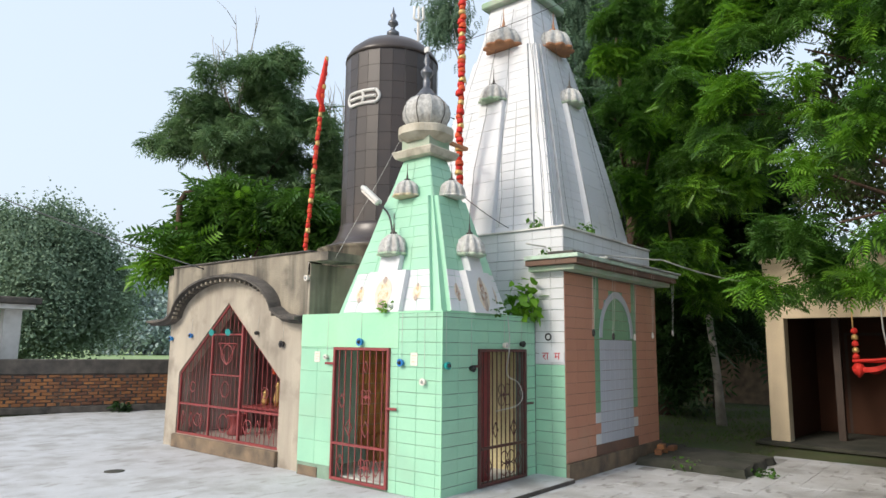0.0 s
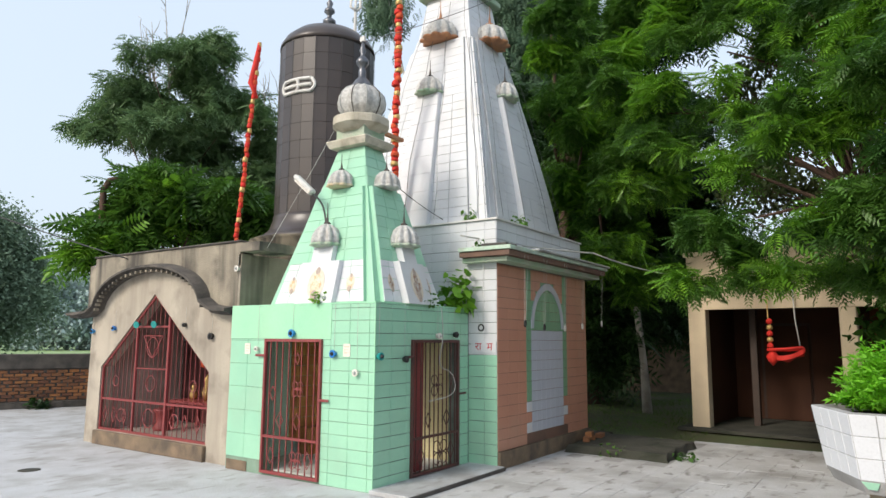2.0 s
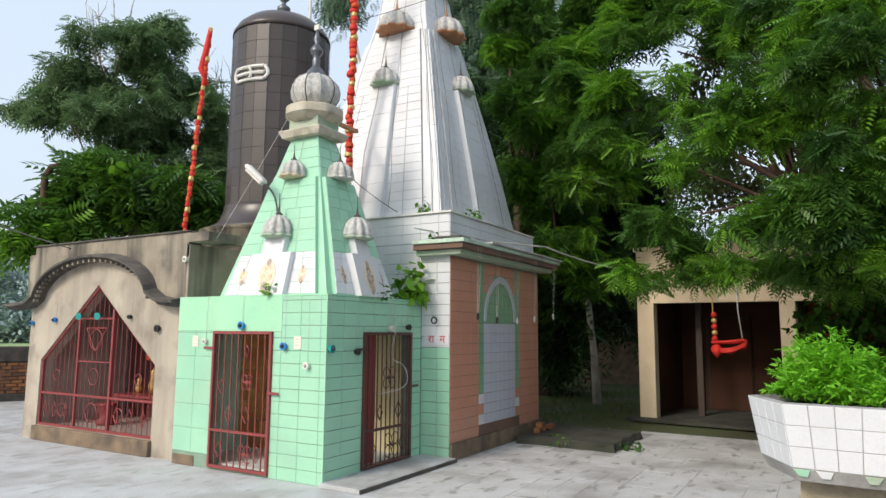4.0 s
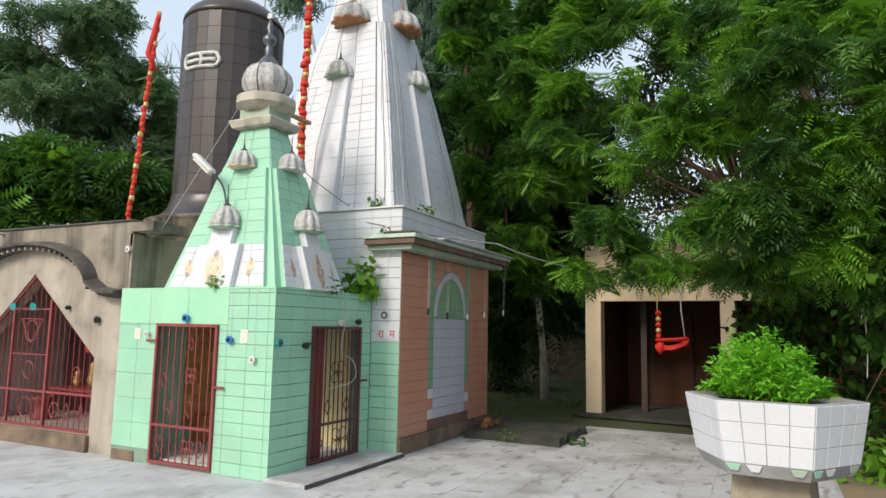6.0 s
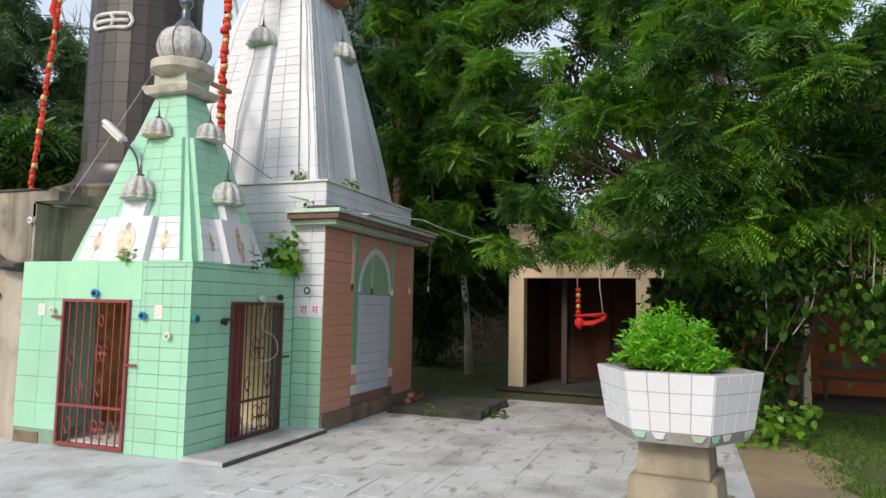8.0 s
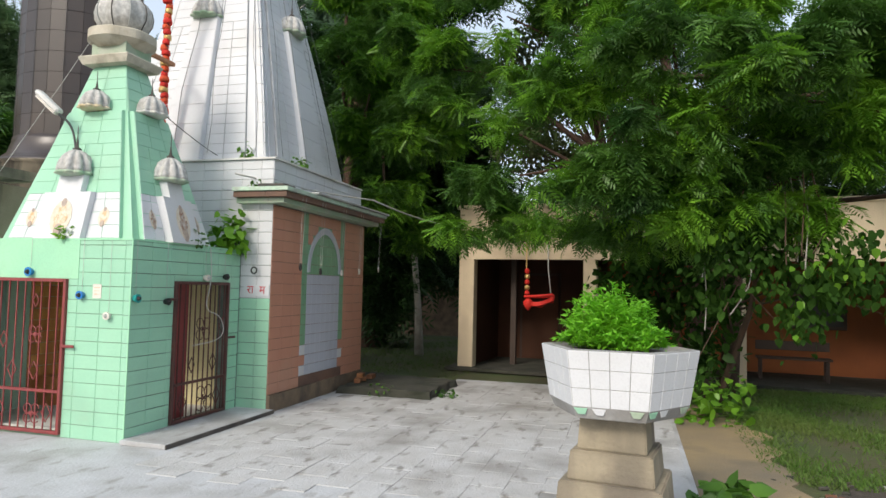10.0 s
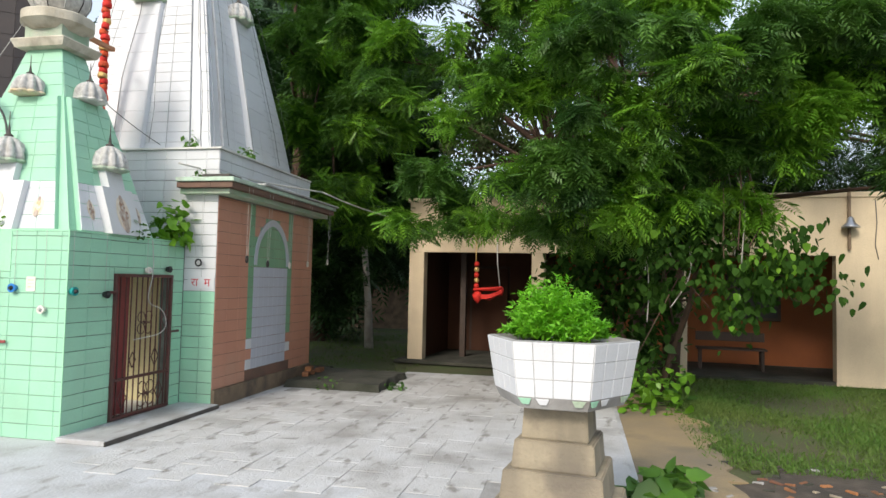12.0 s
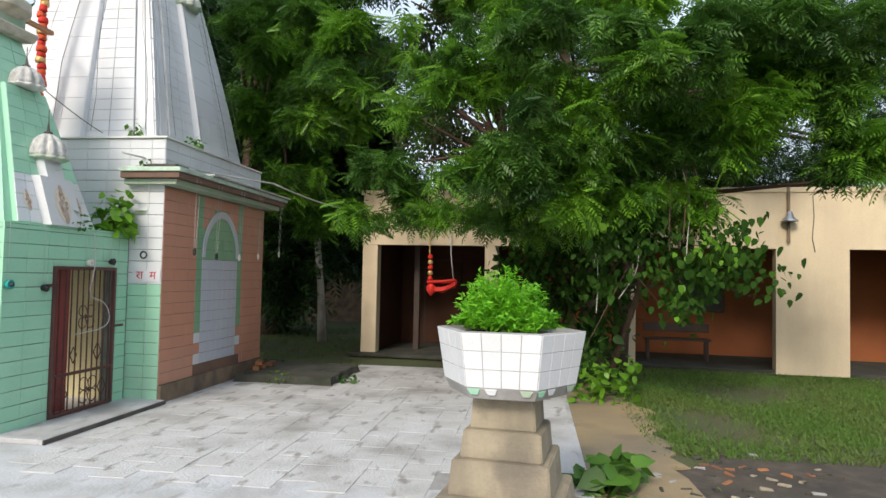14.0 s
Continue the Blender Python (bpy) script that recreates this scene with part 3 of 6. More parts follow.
for turn in (0, -90, 90, 180):
    part("face_panel", panel_on_face(GC, GPROF, turn, 2.13, 3.66, 0.80, 0.0), M_green, shrine)
    part("picture_panel", panel_on_face(GC, GPROF, turn, 2.131, 2.66, 1.32, 0.11, 2), M_white, shrine, "white tiled picture panel")
    part("picture_panel_top", panel_on_face(GC, GPROF, turn, 2.66, 2.86, 1.17, 0.11, 2), M_white, shrine)
    m = spire_m(GC, turn)
    s = section(GPROF, 2.87)
    fluted_niche_dome(m @ Vector((0, -s - 0.05, 2.89)), 0.18, 0.27, shrine, M_mosaic, M_green_dark, turn)
    s = section(GPROF, 3.68)
    fluted_niche_dome(m @ Vector((0, -s - 0.0, 3.70)), 0.165, 0.22, shrine, M_mosaic, M_ochre_rim if turn == -90 else M_white_paint, turn)
bm = bmesh.new()
loft(bm, [[(GC[0] + sx * s * 0.86, GC[1] + sy * s, z) for sx, sy in ((-1, -1), (1, -1), (1, 1), (-1, 1))] for z, s in ((4.27, 0.25), (4.55, 0.25))])
part("neck", bm, M_green_dark, shrine, "neck of faded green plaster")
bm = bmesh.new()
loft(bm, [[(GC[0] + sx * s * 0.86, GC[1] + sy * s, z) for sx, sy in ((-1, -1), (1, -1), (1, 1), (-1, 1))] for z, s in ((4.265, 0.27), (4.275, 0.32), (4.36, 0.36), (4.375, 0.35))])
part("neck_slab", bm, M_collar, shrine, "stained buff moulded slab under the neck")
bm = bmesh.new()
lathe(bm, [(0.27, 4.50), (0.38, 4.575), (0.395, 4.585), (0.395, 4.685), (0.38, 4.70), (0.2, 4.715)], 40, (GC[0], GC[1], 0), 8, 0.035, smooth=False)
part("collar", bm, M_collar, shrine, "lobed weathered white collar")
bm = bmesh.new()
lathe(bm, [(0.19, 4.70), (0.27, 4.76), (0.325, 4.86), (0.335, 4.95), (0.31, 5.05), (0.24, 5.13), (0.14, 5.19), (0.08, 5.22)], 72, (GC[0], GC[1], 0), 10, 0.07)
cupola = part("cupola", bm, M_mosaic, shrine, "ribbed silvery mosaic onion cupola")
for k in range(10):
    a = 2 * math.pi * (k + 0.5) / 10
    pts = [(GC[0] + (q + 0.004) * math.cos(a), GC[1] + (q + 0.004) * math.sin(a), h) for q, h in ((0.19, 4.70), (0.27, 4.76), (0.325, 4.86), (0.335, 4.95), (0.31, 5.05), (0.24, 5.13), (0.14, 5.19))]
    part("rib_line", tube(bmesh.new(), pts, 0.007, 5), M_mould if k % 2 else M_grey_pale, cupola, "dark line along the cupola's rib")
part("foot_ring", lathe(bmesh.new(), [(0.22, 4.69), (0.25, 4.70), (0.25, 4.735), (0.20, 4.75)], 32, (GC[0], GC[1], 0)), M_mould, cupola, "blackened foot ring")
bm = bmesh.new()
lathe(bm, [(0.17, 5.16), (0.15, 5.2), (0.10, 5.27), (0.05, 5.33), (0.055, 5.42), (0.04, 5.46), (0.085, 5.52), (0.09, 5.57), (0.04, 5.63), (0.025, 5.66), (0.05, 5.72), (0.03, 5.78), (0.008, 5.9)], 16, (GC[0], GC[1], 0))
part("finial", bm, M_finial, shrine, "dark turned metal finial")


# ---- grey arched shrine ----
grey = thing("arched_shrine", (1.5, 4.4, 0), "weathered cement shrine with a moulded arch over its gate", "shrine")
AC = 4.52
bm = bmesh.new()
gate_outline = [(5.9, 0.22), (5.9, 1.22), (AC, 2.36), (3.1, 1.22), (3.1, 0.22)]
outer = [(6.27, 0.0), (6.27, 2.92), (AC, 2.97), (2.53, 3.0), (2.53, 0.0)]
fr = [[bm.verts.new((x, y, z)) for y, z in gate_outline] for x in (0.1, 0.32)]
ot = [[bm.verts.new((x, y, z)) for y, z in outer] for x in (0.1, 0.32)]
for k in range(4):
    bm.faces.new((ot[0][k], ot[0][k + 1], fr[0][k + 1], fr[0][k]))
    bm.faces.new((ot[1][k + 1], ot[1][k], fr[1][k], fr[1][k + 1]))
    bm.faces.new((fr[0][k], fr[0][k + 1], fr[1][k + 1], fr[1][k]))
    bm.faces.new((ot[0][k + 1], ot[0][k], ot[1][k], ot[1][k + 1]))
bm.faces.new((ot[0][4], ot[0][0], fr[0][0], fr[0][4]))
bm.faces.new((ot[1][0], ot[1][4], fr[1][4], fr[1][0]))
bm.faces.new((fr[0][4], fr[0][0], fr[1][0], fr[1][4]))
front = part("front_wall", bm, M_cream_plaster, grey)
part("side_wall", a_box(0.321, 6.0, 6.05, 6.27, 0, 2.92), M_grey, grey)
part("partition_wall", a_box(0.321, 2.015, 2.53, 2.63, 0, 2.69), M_maroon_wall, grey)
part("side_render", a_box(0.1, 2.9, 2.515, 2.529, 2.135, 2.86), M_grey, grey)
part("back_wall", a_box(2.0, 2.2, 2.631, 6.049, 0, 2.7), M_pale_inner, grey, "dingy pale inner wall")
part("inner_side_lining", a_box(0.321, 1.999, 6.0, 6.049, 0, 2.7), M_pale_inner, grey)
part("roof_slab", a_box(0.1, 6.0, 2.53, 6.3, 2.7, 2.86), M_grey, grey)
part("roof_block", a_box(0.05, 0.7, 2.1, 2.529, 2.88, 3.0), M_grey, grey)
part("parapet", a_box(0.09, 0.30, 2.53, 6.28, 2.861, 3.02), M_grey, grey)
part("coping", a_box(0.06, 0.33, 2.53, 6.30, 3.021, 3.05, bevel=0.012), M_mould, grey, "mould-black coping")
part("floor_slab", a_box(0.33, 1.999, 2.64, 5.999, 0, 0.2), M_pale_inner, grey)
# band of darker plaster above the arch and the moulded arch itself
def arch_curve(n=28):
    pts = [(6.75, 2.06), (6.45, 2.06), (6.15, 2.09)]
    for i in range(n + 1):
        a = math.pi * (0.06 + 0.88 * i / n)
        pts.append((AC + 0.02 + 1.42 * math.cos(a), 2.02 + 0.74 * math.sin(a) ** 0.85))
    pts += [(2.95, 2.09), (2.75, 2.06), (2.56, 2.06)]
    return pts
bm = bmesh.new()
curve = arch_curve()
loft(bm, [[(x, y, z + dz) for x, dz in ((0.1, -0.05), (-0.03, -0.045), (-0.05, -0.01), (-0.12, 0.0), (-0.12, 0.035), (0.1, 0.075))] for y, z in curve])
part("arch_moulding", bm, M_mould, front, "mould-blackened projecting arch moulding")
bm = bm_render = bmesh.new()
rows = [[bm.verts.new((0.094, y, z)) for y, z in curve[1:]], [bm.verts.new((0.092, y, 2.9)) for y, z in curve[1:]]]
for i in range(len(rows[0]) - 1):
    if curve[i + 2][0] < 6.27:
        bm.faces.new((rows[0][i], rows[0][i + 1], rows[1][i + 1], rows[1][i]))
for y, z in curve[3:-3]:
    part("stud", a_box(-0.075, 0.0, y - 0.02, y + 0.02, z - 0.075, z - 0.03, bevel=0.006), M_grey, front)
part("upper_render", bm_render, M_grey, front, "dark streaked cement render")


# ---- dark round tower on the roof ----
LC = (3.39, 4.23)
tower = thing("lingam_tower", (*LC, 2.86), "tall dark brown domed stone-clad column on a flared base", "monument")
bm = bmesh.new()
lathe(bm, [(1.30, 2.86), (1.30, 3.48), (1.38, 3.52)], 48, (*LC, 0))
part("plinth", bm, M_grey, tower)
bm = bmesh.new()
lathe(bm, [(1.30, 3.50), (1.28, 3.56), (1.14, 3.62), (1.02, 3.74), (0.96, 3.92), (0.955, 4.0)], 48, (*LC, 0))
part("flared_base", bm, M_brownling, tower)
bm = bmesh.new()
lathe(bm, [(0.93, 3.9), (0.92, 7.40)], 24, (*LC, 0), smooth=False)
shaft = part("shaft", bm, M_mould, tower)
bm = bmesh.new()
lathe(bm, [(0.95, 7.38), (0.94, 7.46), (0.86, 7.60), (0.68, 7.76), (0.4, 7.88), (0.1, 7.93), (0.02, 7.94)], 48, (*LC, 0))
part("dome_cap", bm, M_brownling, tower)
bm = bmesh.new()
lathe(bm, [(0.1, 7.92), (0.05, 7.98), (0.13, 8.08), (0.13, 8.14), (0.05, 8.2), (0.04, 8.26), (0.11, 8.33), (0.1, 8.38), (0.04, 8.44), (0.07, 8.52), (0.03, 8.58), (0.008, 8.7)], 16, (*LC, 0))
part("finial", bm, M_finial, tower, "dark turned metal finial")

# ---- verandah building ----
VM = Matrix.Translation((7.80, -1.53, 0)) @ Matrix.Rotation(radians(-90 - 4.5), 4, 'Z')
ver = thing("verandah_building", (8.0, -6, 0), "long low cream limewashed building with open verandah bays", "building")
# along u (metres from its corner): pillars and openings under a deep lintel
def vbox(u0, u1, d0, d1, z0, z1, bevel=0.0):
    return a_box(u0, u1, d0, d1, z0, z1, m=VM, bevel=bevel)
part("lintel_wall", vbox(0, 12.5, 0, 0.25, 2.31, 3.36), M_cream, ver)
for u0, u1 in ((0, 0.33), (2.6, 2.86), (5.2, 5.55)):
    part("pillar", vbox(u0, u1, 0.0, 0.25, 0, 2.309, 0.012), M_cream, ver)
part("front_wall", vbox(8.04, 9.27, 0.0, 0.25, 0, 2.309), M_cream, ver)
part("end_wall", vbox(-0.001, 0.2, 0.251, 3.2, 0, 3.3), M_cream, ver)
part("rear_wall", vbox(0.2, 12.5, 2.4, 2.6, 0, 3.0), M_orange_wall, ver)
part("far_wall", vbox(12.3, 12.5, 0.251, 2.399, 0, 3.0), M_orange_wall, ver)
part("front_wall", vbox(10.8, 12.5, 0.0, 0.25, 0, 2.309), M_cream, ver)
# added dark linings and partition paint the first bay's deep shade
part("rear_lining", vbox(0.2, 2.69, 2.36, 2.399, 0.06, 2.89), M_bay_shade, ver)
part("side_lining", vbox(0.201, 0.22, 0.251, 2.359, 0.06, 2.89), M_bay_shade, ver)
part("partition_wall", vbox(2.7, 2.8, 0.251, 2.399, 0, 2.9), M_bay_shade, ver)
part("roof_slab", vbox(-0.05, 12.6, -0.03, 3.2, 3.361, 3.45), M_cream, ver)
part("ceiling_slab", vbox(0.2, 12.3, 0.251, 2.399, 2.9, 2.99), M_cream, ver)
part("floor_plinth", vbox(-0.2, 2.9, -0.25, 2.399, 0, 0.06), M_slabgrey, ver)
part("floor_plinth", vbox(2.901, 12.5, 0.02, 2.399, -0.02, 0.06), M_slabgrey, ver)

# ---- planter ----
PC = (-1.34, -4.965)
PTURN = -5
planter = thing("planter", (*PC, 0), "hexagonal white-tiled planter on a stepped cement pedestal", "planter")
def hexa(s, z):
    return [(PC[0] + s * math.cos(radians(60 * i + 30 + PTURN)), PC[1] + s * math.sin(radians(60 * i + 30 + PTURN)), z) for i in range(6)]
bm = bmesh.new()
loft(bm, [hexa(s, z) for s, z in ((0.30, 0.90), (0.40, 0.92), (0.435, 0.985), (0.495, 1.33), (0.455, 1.335), (0.42, 1.22))])
bowl = part("bowl", bm, M_bed, planter)
PM = Matrix.Translation((*PC, 0)) @ Matrix.Rotation(radians(PTURN - 3), 4, 'Z')
for z0, z1, h in ((0.70, 0.90, 0.205), (0.52, 0.70, 0.255), (0.30, 0.52, 0.315), (0.13, 0.30, 0.40), (0.0, 0.13, 0.48)):
    rows = [[PM @ Vector((a * h * f, b * h * f, z)) for a, b in ((-1, -1), (1, -1), (1, 1), (-1, 1))] for z, f in ((z0, 1.03), (z1, 0.97))]
    bm = loft(bmesh.new(), rows)
    bmesh.ops.bevel(bm, geom=bm.edges[:], offset=0.009, segments=2, affect='EDGES')
    part("pedestal_step", bm, M_pedestal, planter)



# ---- details of the main temple ----
def quad_tile(parent, a, b, c, d, gap, depth, material, name="tile"):
    """One tile between four corners (lower left, lower right, upper right, upper left)."""
    a, b, c, d = Vector(a), Vector(b), Vector(c), Vector(d)
    n = (b - a).cross(d - a).normalized()
    mid = (a + b + c + d) / 4
    bm = bmesh.new()
    lo, hi = [], []
    for p in (a, b, c, d):
        q = p + (mid - p).normalized() * gap
        lo.append(bm.verts.new(q - mid))
        hi.append(bm.verts.new(q - mid + n * depth + (mid - q).normalized() * 0.003))
    bm.faces.new(hi)
    for i in range(4):
        bm.faces.new((lo[i], lo[(i + 1) % 4], hi[(i + 1) % 4], hi[i]))
    ob = adopt(new(name, mesh_of(name, bm, material)), parent)
    ob.matrix_basis = Matrix.Translation(mid)
    return ob


def spire_tiles(parent, c, profile, turn, z0, z1, u0, u1, proud, th, tw, pick, gap=0.006):
    """Courses on a spire's face from share u0 to share u1 of its half width."""
    m = spire_m(c, turn)
    z = z0
    while z < z1 - 0.02:
        zt = min(z + th, z1)
        s0, s1 = section(profile, z), section(profile, zt)
        width = (u1 - u0) * (s0 + s1) / 2
        n = max(1, round(width / tw))
        for i in range(n):
            fa, fb = u0 + (u1 - u0) * i / n, u0 + (u1 - u0) * (i + 1) / n
            pts = [m @ Vector((f * s, -s - proud, zz)) for f, s, zz in ((fa, s0, z), (fb, s0, z), (fb, s1, zt), (fa, s1, zt))]
            mt = pick((fa + fb) / 2, (z + zt) / 2)
            if mt:
                quad_tile(parent, *pts, gap, 0.005, mt)
        z = zt


white = lambda u, v: M_white
for turn in (0, -90):
    for a, b in ((-0.76, -0.23), (0.23, 0.76)):
        spire_tiles(core, SP, PROF, turn, 3.36, 6.70, a, b, 0.001, 0.15, 0.32, white)
    for a, b in ((-0.98, -0.875), (0.875, 0.98)):
        spire_tiles(core, SP, PROF, turn, 3.36, 6.68, a, b, -0.054, 0.30, 0.32, white)
    spire_tiles(core, SP, PROF, turn, 6.70, 7.65, -0.85, 0.85, -0.054, 0.15, 0.32, white)
    spire_tiles(core, SP, PROF, turn, 3.36, 5.68, -0.245, 0.245, 0.091, 0.30, 0.4, white)
    spire_tiles(core, SP, PROF, turn, 5.68, 6.70, -0.23, 0.23, 0.001, 0.15, 0.32, white)
# tiles of the block: white over green on the side of the small shrine, terracotta with a blue arched niche on the long side
FS = face_m(X0, Y1, 0, -90)
def pick_side(u, v):
    if u < 2.7 and v < 2.1:
        return None
    return M_green if v < 1.52 else M_white
tiles(block, FS, 0.0, Y1 - Y0, 0.02, 2.94, 0.30, 0.147, M_white, pick=pick_side)
FL = face_m(X0, Y0, 0, 0)
def pick_long(u, v):
    c = 1.57
    if abs(u - c) < 0.56:
        if v < 1.87:
            return M_blue
        return M_leafgreen if (abs(u - c) / 0.60) ** 2 + ((v - 1.87) / 0.72) ** 2 < 1 else M_peach
    if abs(u - c) < 0.72:
        return M_leafgreen if v > 0.86 else (M_white if (int(v / 0.147) + (u > c)) % 2 else M_peach)
    return M_peach
part("tile_bed", a_box(2.021, X1 - 0.001, Y0 - 0.003, Y0 - 0.0005, 0.22, 2.739), M_brownrust, block)
FL = face_m(X0, Y0 - 0.0025, 0, 0)
tiles(block, FL, 0.0, X1 - X0, 0.22, 2.74, 0.30, 0.147, M_peach, gap=0.005, depth=0.005, holes=[(0.85, 2.29, 0, 2.8)])
tiles(block, FL, 0.85, 2.29, 0.37, 2.74, 0.16, 0.147, M_peach, gap=0.004, depth=0.006, pick=pick_long)
part("skirting", a_box(2.02, X1, Y0 - 0.05, Y0 - 0.001, 0, 0.22), M_sill, temple, "damp dark cement skirting")
part("rear_render", a_box(X1 + 0.001, X1 + 0.02, Y0, Y1, 0, 2.74), M_peach, temple)
part("rear_render", a_box(X0, X1, Y1 + 0.001, Y1 + 0.02, 0, 2.74), M_white_paint, temple)
tiles(upper, face_m(X0 + 0.02, Y1, 0, -90), 0, Y1 - Y0 - 0.02, 2.95, 3.36, 0.30, 0.138, M_white)
tiles(upper, face_m(X0 + 0.02, Y0 + 0.02, 0, 0), 0, 2.96, 2.95, 3.36, 0.30, 0.138, M_white)
part("ledge_band", a_box(X0 - 0.02, X1 - 0.16, Y0 - 0.02, Y1, 3.361, 3.385), M_white_paint, temple)
def niche(rx, rz, y):
    return [Vector((3.59 + math.copysign(rx * abs(math.cos(math.pi * k / 24)) ** 1.15, math.cos(math.pi * k / 24)), y, 1.87 + rz * math.sin(math.pi * k / 24) ** 0.9)) for k in range(25)]
bm = bmesh.new()
loft(bm, [list(q) for q in zip(niche(0.57, 0.70, Y0 - 0.004), niche(0.57, 0.70, Y0 - 0.026), niche(0.50, 0.60, Y0 - 0.026), niche(0.50, 0.60, Y0 - 0.004))])
part("niche_arch", bm, M_blue, temple, "raised pale pointed niche arch")

# ---- details of the small shrine ----
FA = face_m(0, 2.52, 0, -90)
hole_a = [(2.52 - 1.82, 2.52 - 0.81, 0, 1.69)]
tiles(wall_a, FA, 1.84, 2.52, 0.0, GH - 0.02, 0.30, 0.147, M_green, gap=0.006, holes=hole_a)
tiles(wall_a, FA, 1.71, 1.84, 0.0, 1.69, 0.30, 0.147, M_green, gap=0.004, holes=hole_a)
tiles(wall_a, FA, 0.0, 0.70, 0.17, 1.69, 0.35, 0.30, M_green, gap=0.003)
part("painted_band", a_box(-0.008, -0.0005, 0.68, 2.52, 1.692, GH - 0.021), M_green_paint, wall_a, "smooth mint-painted plaster band")
part("kerb_brick", a_box(-0.012, -0.001, 2.1, 2.5, 0.0, 0.13, bevel=0.005), M_sill, wall_a, "exposed brick under the tiles")
tiles(wall_b, face_m(0, 0, 0, 0), 0.0, 1.99, 0.0, GH - 0.02, 0.30, 0.147, M_green, gap=0.007, holes=[(0.68, 1.73, 0, 1.69)])
part("lintel_tile", a_box(0.682, 1.728, -0.007, -0.0005, 1.692, 1.762, bevel=0.002), M_green, wall_b)
part("corner_bead", a_box(-0.009, 0.004, -0.009, 0.004, 0, GH - 0.021), M_green_paint, shrine)
part("step_slab", a_box(-0.06, 2.02, -0.56, -0.001, 0.0, 0.05, bevel=0.006), M_concrete, shrine, "pale doorstep slab")
part("step_edge", a_box(-0.065, 2.02, -0.575, -0.561, 0.0, 0.045), M_mould, shrine)
for turn in (0, -90):
    spire_tiles(shrine, GC, GPROF, turn, 2.14, 2.66, -0.80, -0.32, 0.001, 0.147, 0.25, white, 0.004)
    spire_tiles(shrine, GC, GPROF, turn, 2.14, 2.66, 0.32, 0.80, 0.001, 0.147, 0.25, white, 0.004)
    spire_tiles(shrine, GC, GPROF, turn, 2.66, 3.65, -0.80, 0.80, 0.001, 0.147, 0.28, lambda u, v: M_green, 0.004)
    spire_tiles(shrine, GC, GPROF, turn, 3.66, 4.26, -0.85, 0.85, -0.058, 0.147, 0.28, lambda u, v: M_green, 0.004)
    m = spire_m(GC, turn)
    s0, s1 = section(GPROF, 2.2), section(GPROF, 2.58)
    tilt = math.atan2(s0 - s1, 0.38)
    main_m = M_picture if turn else M_picture_dark
    for u, r, tall in ((0, 0.15, 1.45), (-0.50, 0.075, 1.5), (0.50, 0.075, 1.5)):
        s = section(GPROF, 2.38) + (0.112 if u == 0 else 0.007)
        mm = m @ Matrix.Translation((u, -s, 2.38)) @ Matrix.Rotation(-tilt, 4, 'X')
        shapes = [(0, -0.05, 0.95, M_picture_pale), (0, -0.35, 0.5, main_m), (0, 0.35, 0.36, main_m), (0, 0.75, 0.24, M_picture_rim), (-0.4, -0.1, 0.22, main_m), (0.4, -0.1, 0.22, main_m), (0, -0.75, 0.34, M_picture_rim)]
        for k, (du, dz, dr, dm) in enumerate(shapes):
            ring = [mm @ Vector((r * du + r * dr * math.cos(a), -0.003, r * dz * tall + r * dr * tall * math.sin(a))) for a in [2 * math.pi * j / 16 for j in range(16)]]
            up = mm.to_3x3() @ Vector((0, -0.002 - 0.0012 * k, 0))
            part("picture_motif", loft(bmesh.new(), [ring, [p + up for p in ring]]), dm, shrine, "faded painted tile motif")
# inside: brown patterned tiles on the back wall and an inner door leaf
tiles(shrine, face_m(0.98, 2.398, 0, 0), 0.0, 0.95, 0.25, 1.95, 0.15, 0.15, M_brown_tile, gap=0.004)
part("inner_shelf", a_box(1.15, 1.93, 2.15, 2.38, 0.05, 0.42), M_brown_tile, shrine)
part("inner_door_leaf", a_box(0.90, 1.17, 0.16, 0.19, 0.06, 1.68), M_redpaint, shrine, "maroon inner door leaf")

# ---- lettered tile sign ----
sign = thing("name_sign", (2.01, -0.24, 1.6), "white tile sign with red Devanagari letters on the temple wall", "sign")
part("sign_plate", a_box(2.002, 2.012, -0.445, -0.06, 1.525, 1.67), M_white, sign)
for ch, y in (("रा", -0.165), ("म", -0.345)):
    cu = bpy.data.curves.new("letter", 'FONT')
    cu.body, cu.size, cu.align_x, cu.extrude = ch, 0.15, 'CENTER', 0.001
    tmp = new("letter_shape", cu)
    me = bpy.data.meshes.new_from_object(tmp.evaluated_get(bpy.context.evaluated_depsgraph_get()))
    bpy.data.objects.remove(tmp)
    me.materials.clear()
    me.materials.append(M_ink)
    ob = adopt(new("letter", me), sign)
    ob["label"] = "red painted letter"
    ob.matrix_basis = Matrix.Translation((1.9995, y, 1.555)) @ Matrix.Rotation(radians(-90), 4, 'Z') @ Matrix.Rotation(radians(90), 4, 'X')


# ---- gates ----
def ring_pts(c, r, m, n=14, a0=0, a1=360):
    return [m @ Vector((c[0] + r * math.cos(radians(a0 + (a1 - a0) * i / n)), 0, c[1] + r * math.sin(radians(a0 + (a1 - a0) * i / n)))) for i in range(n + 1)]


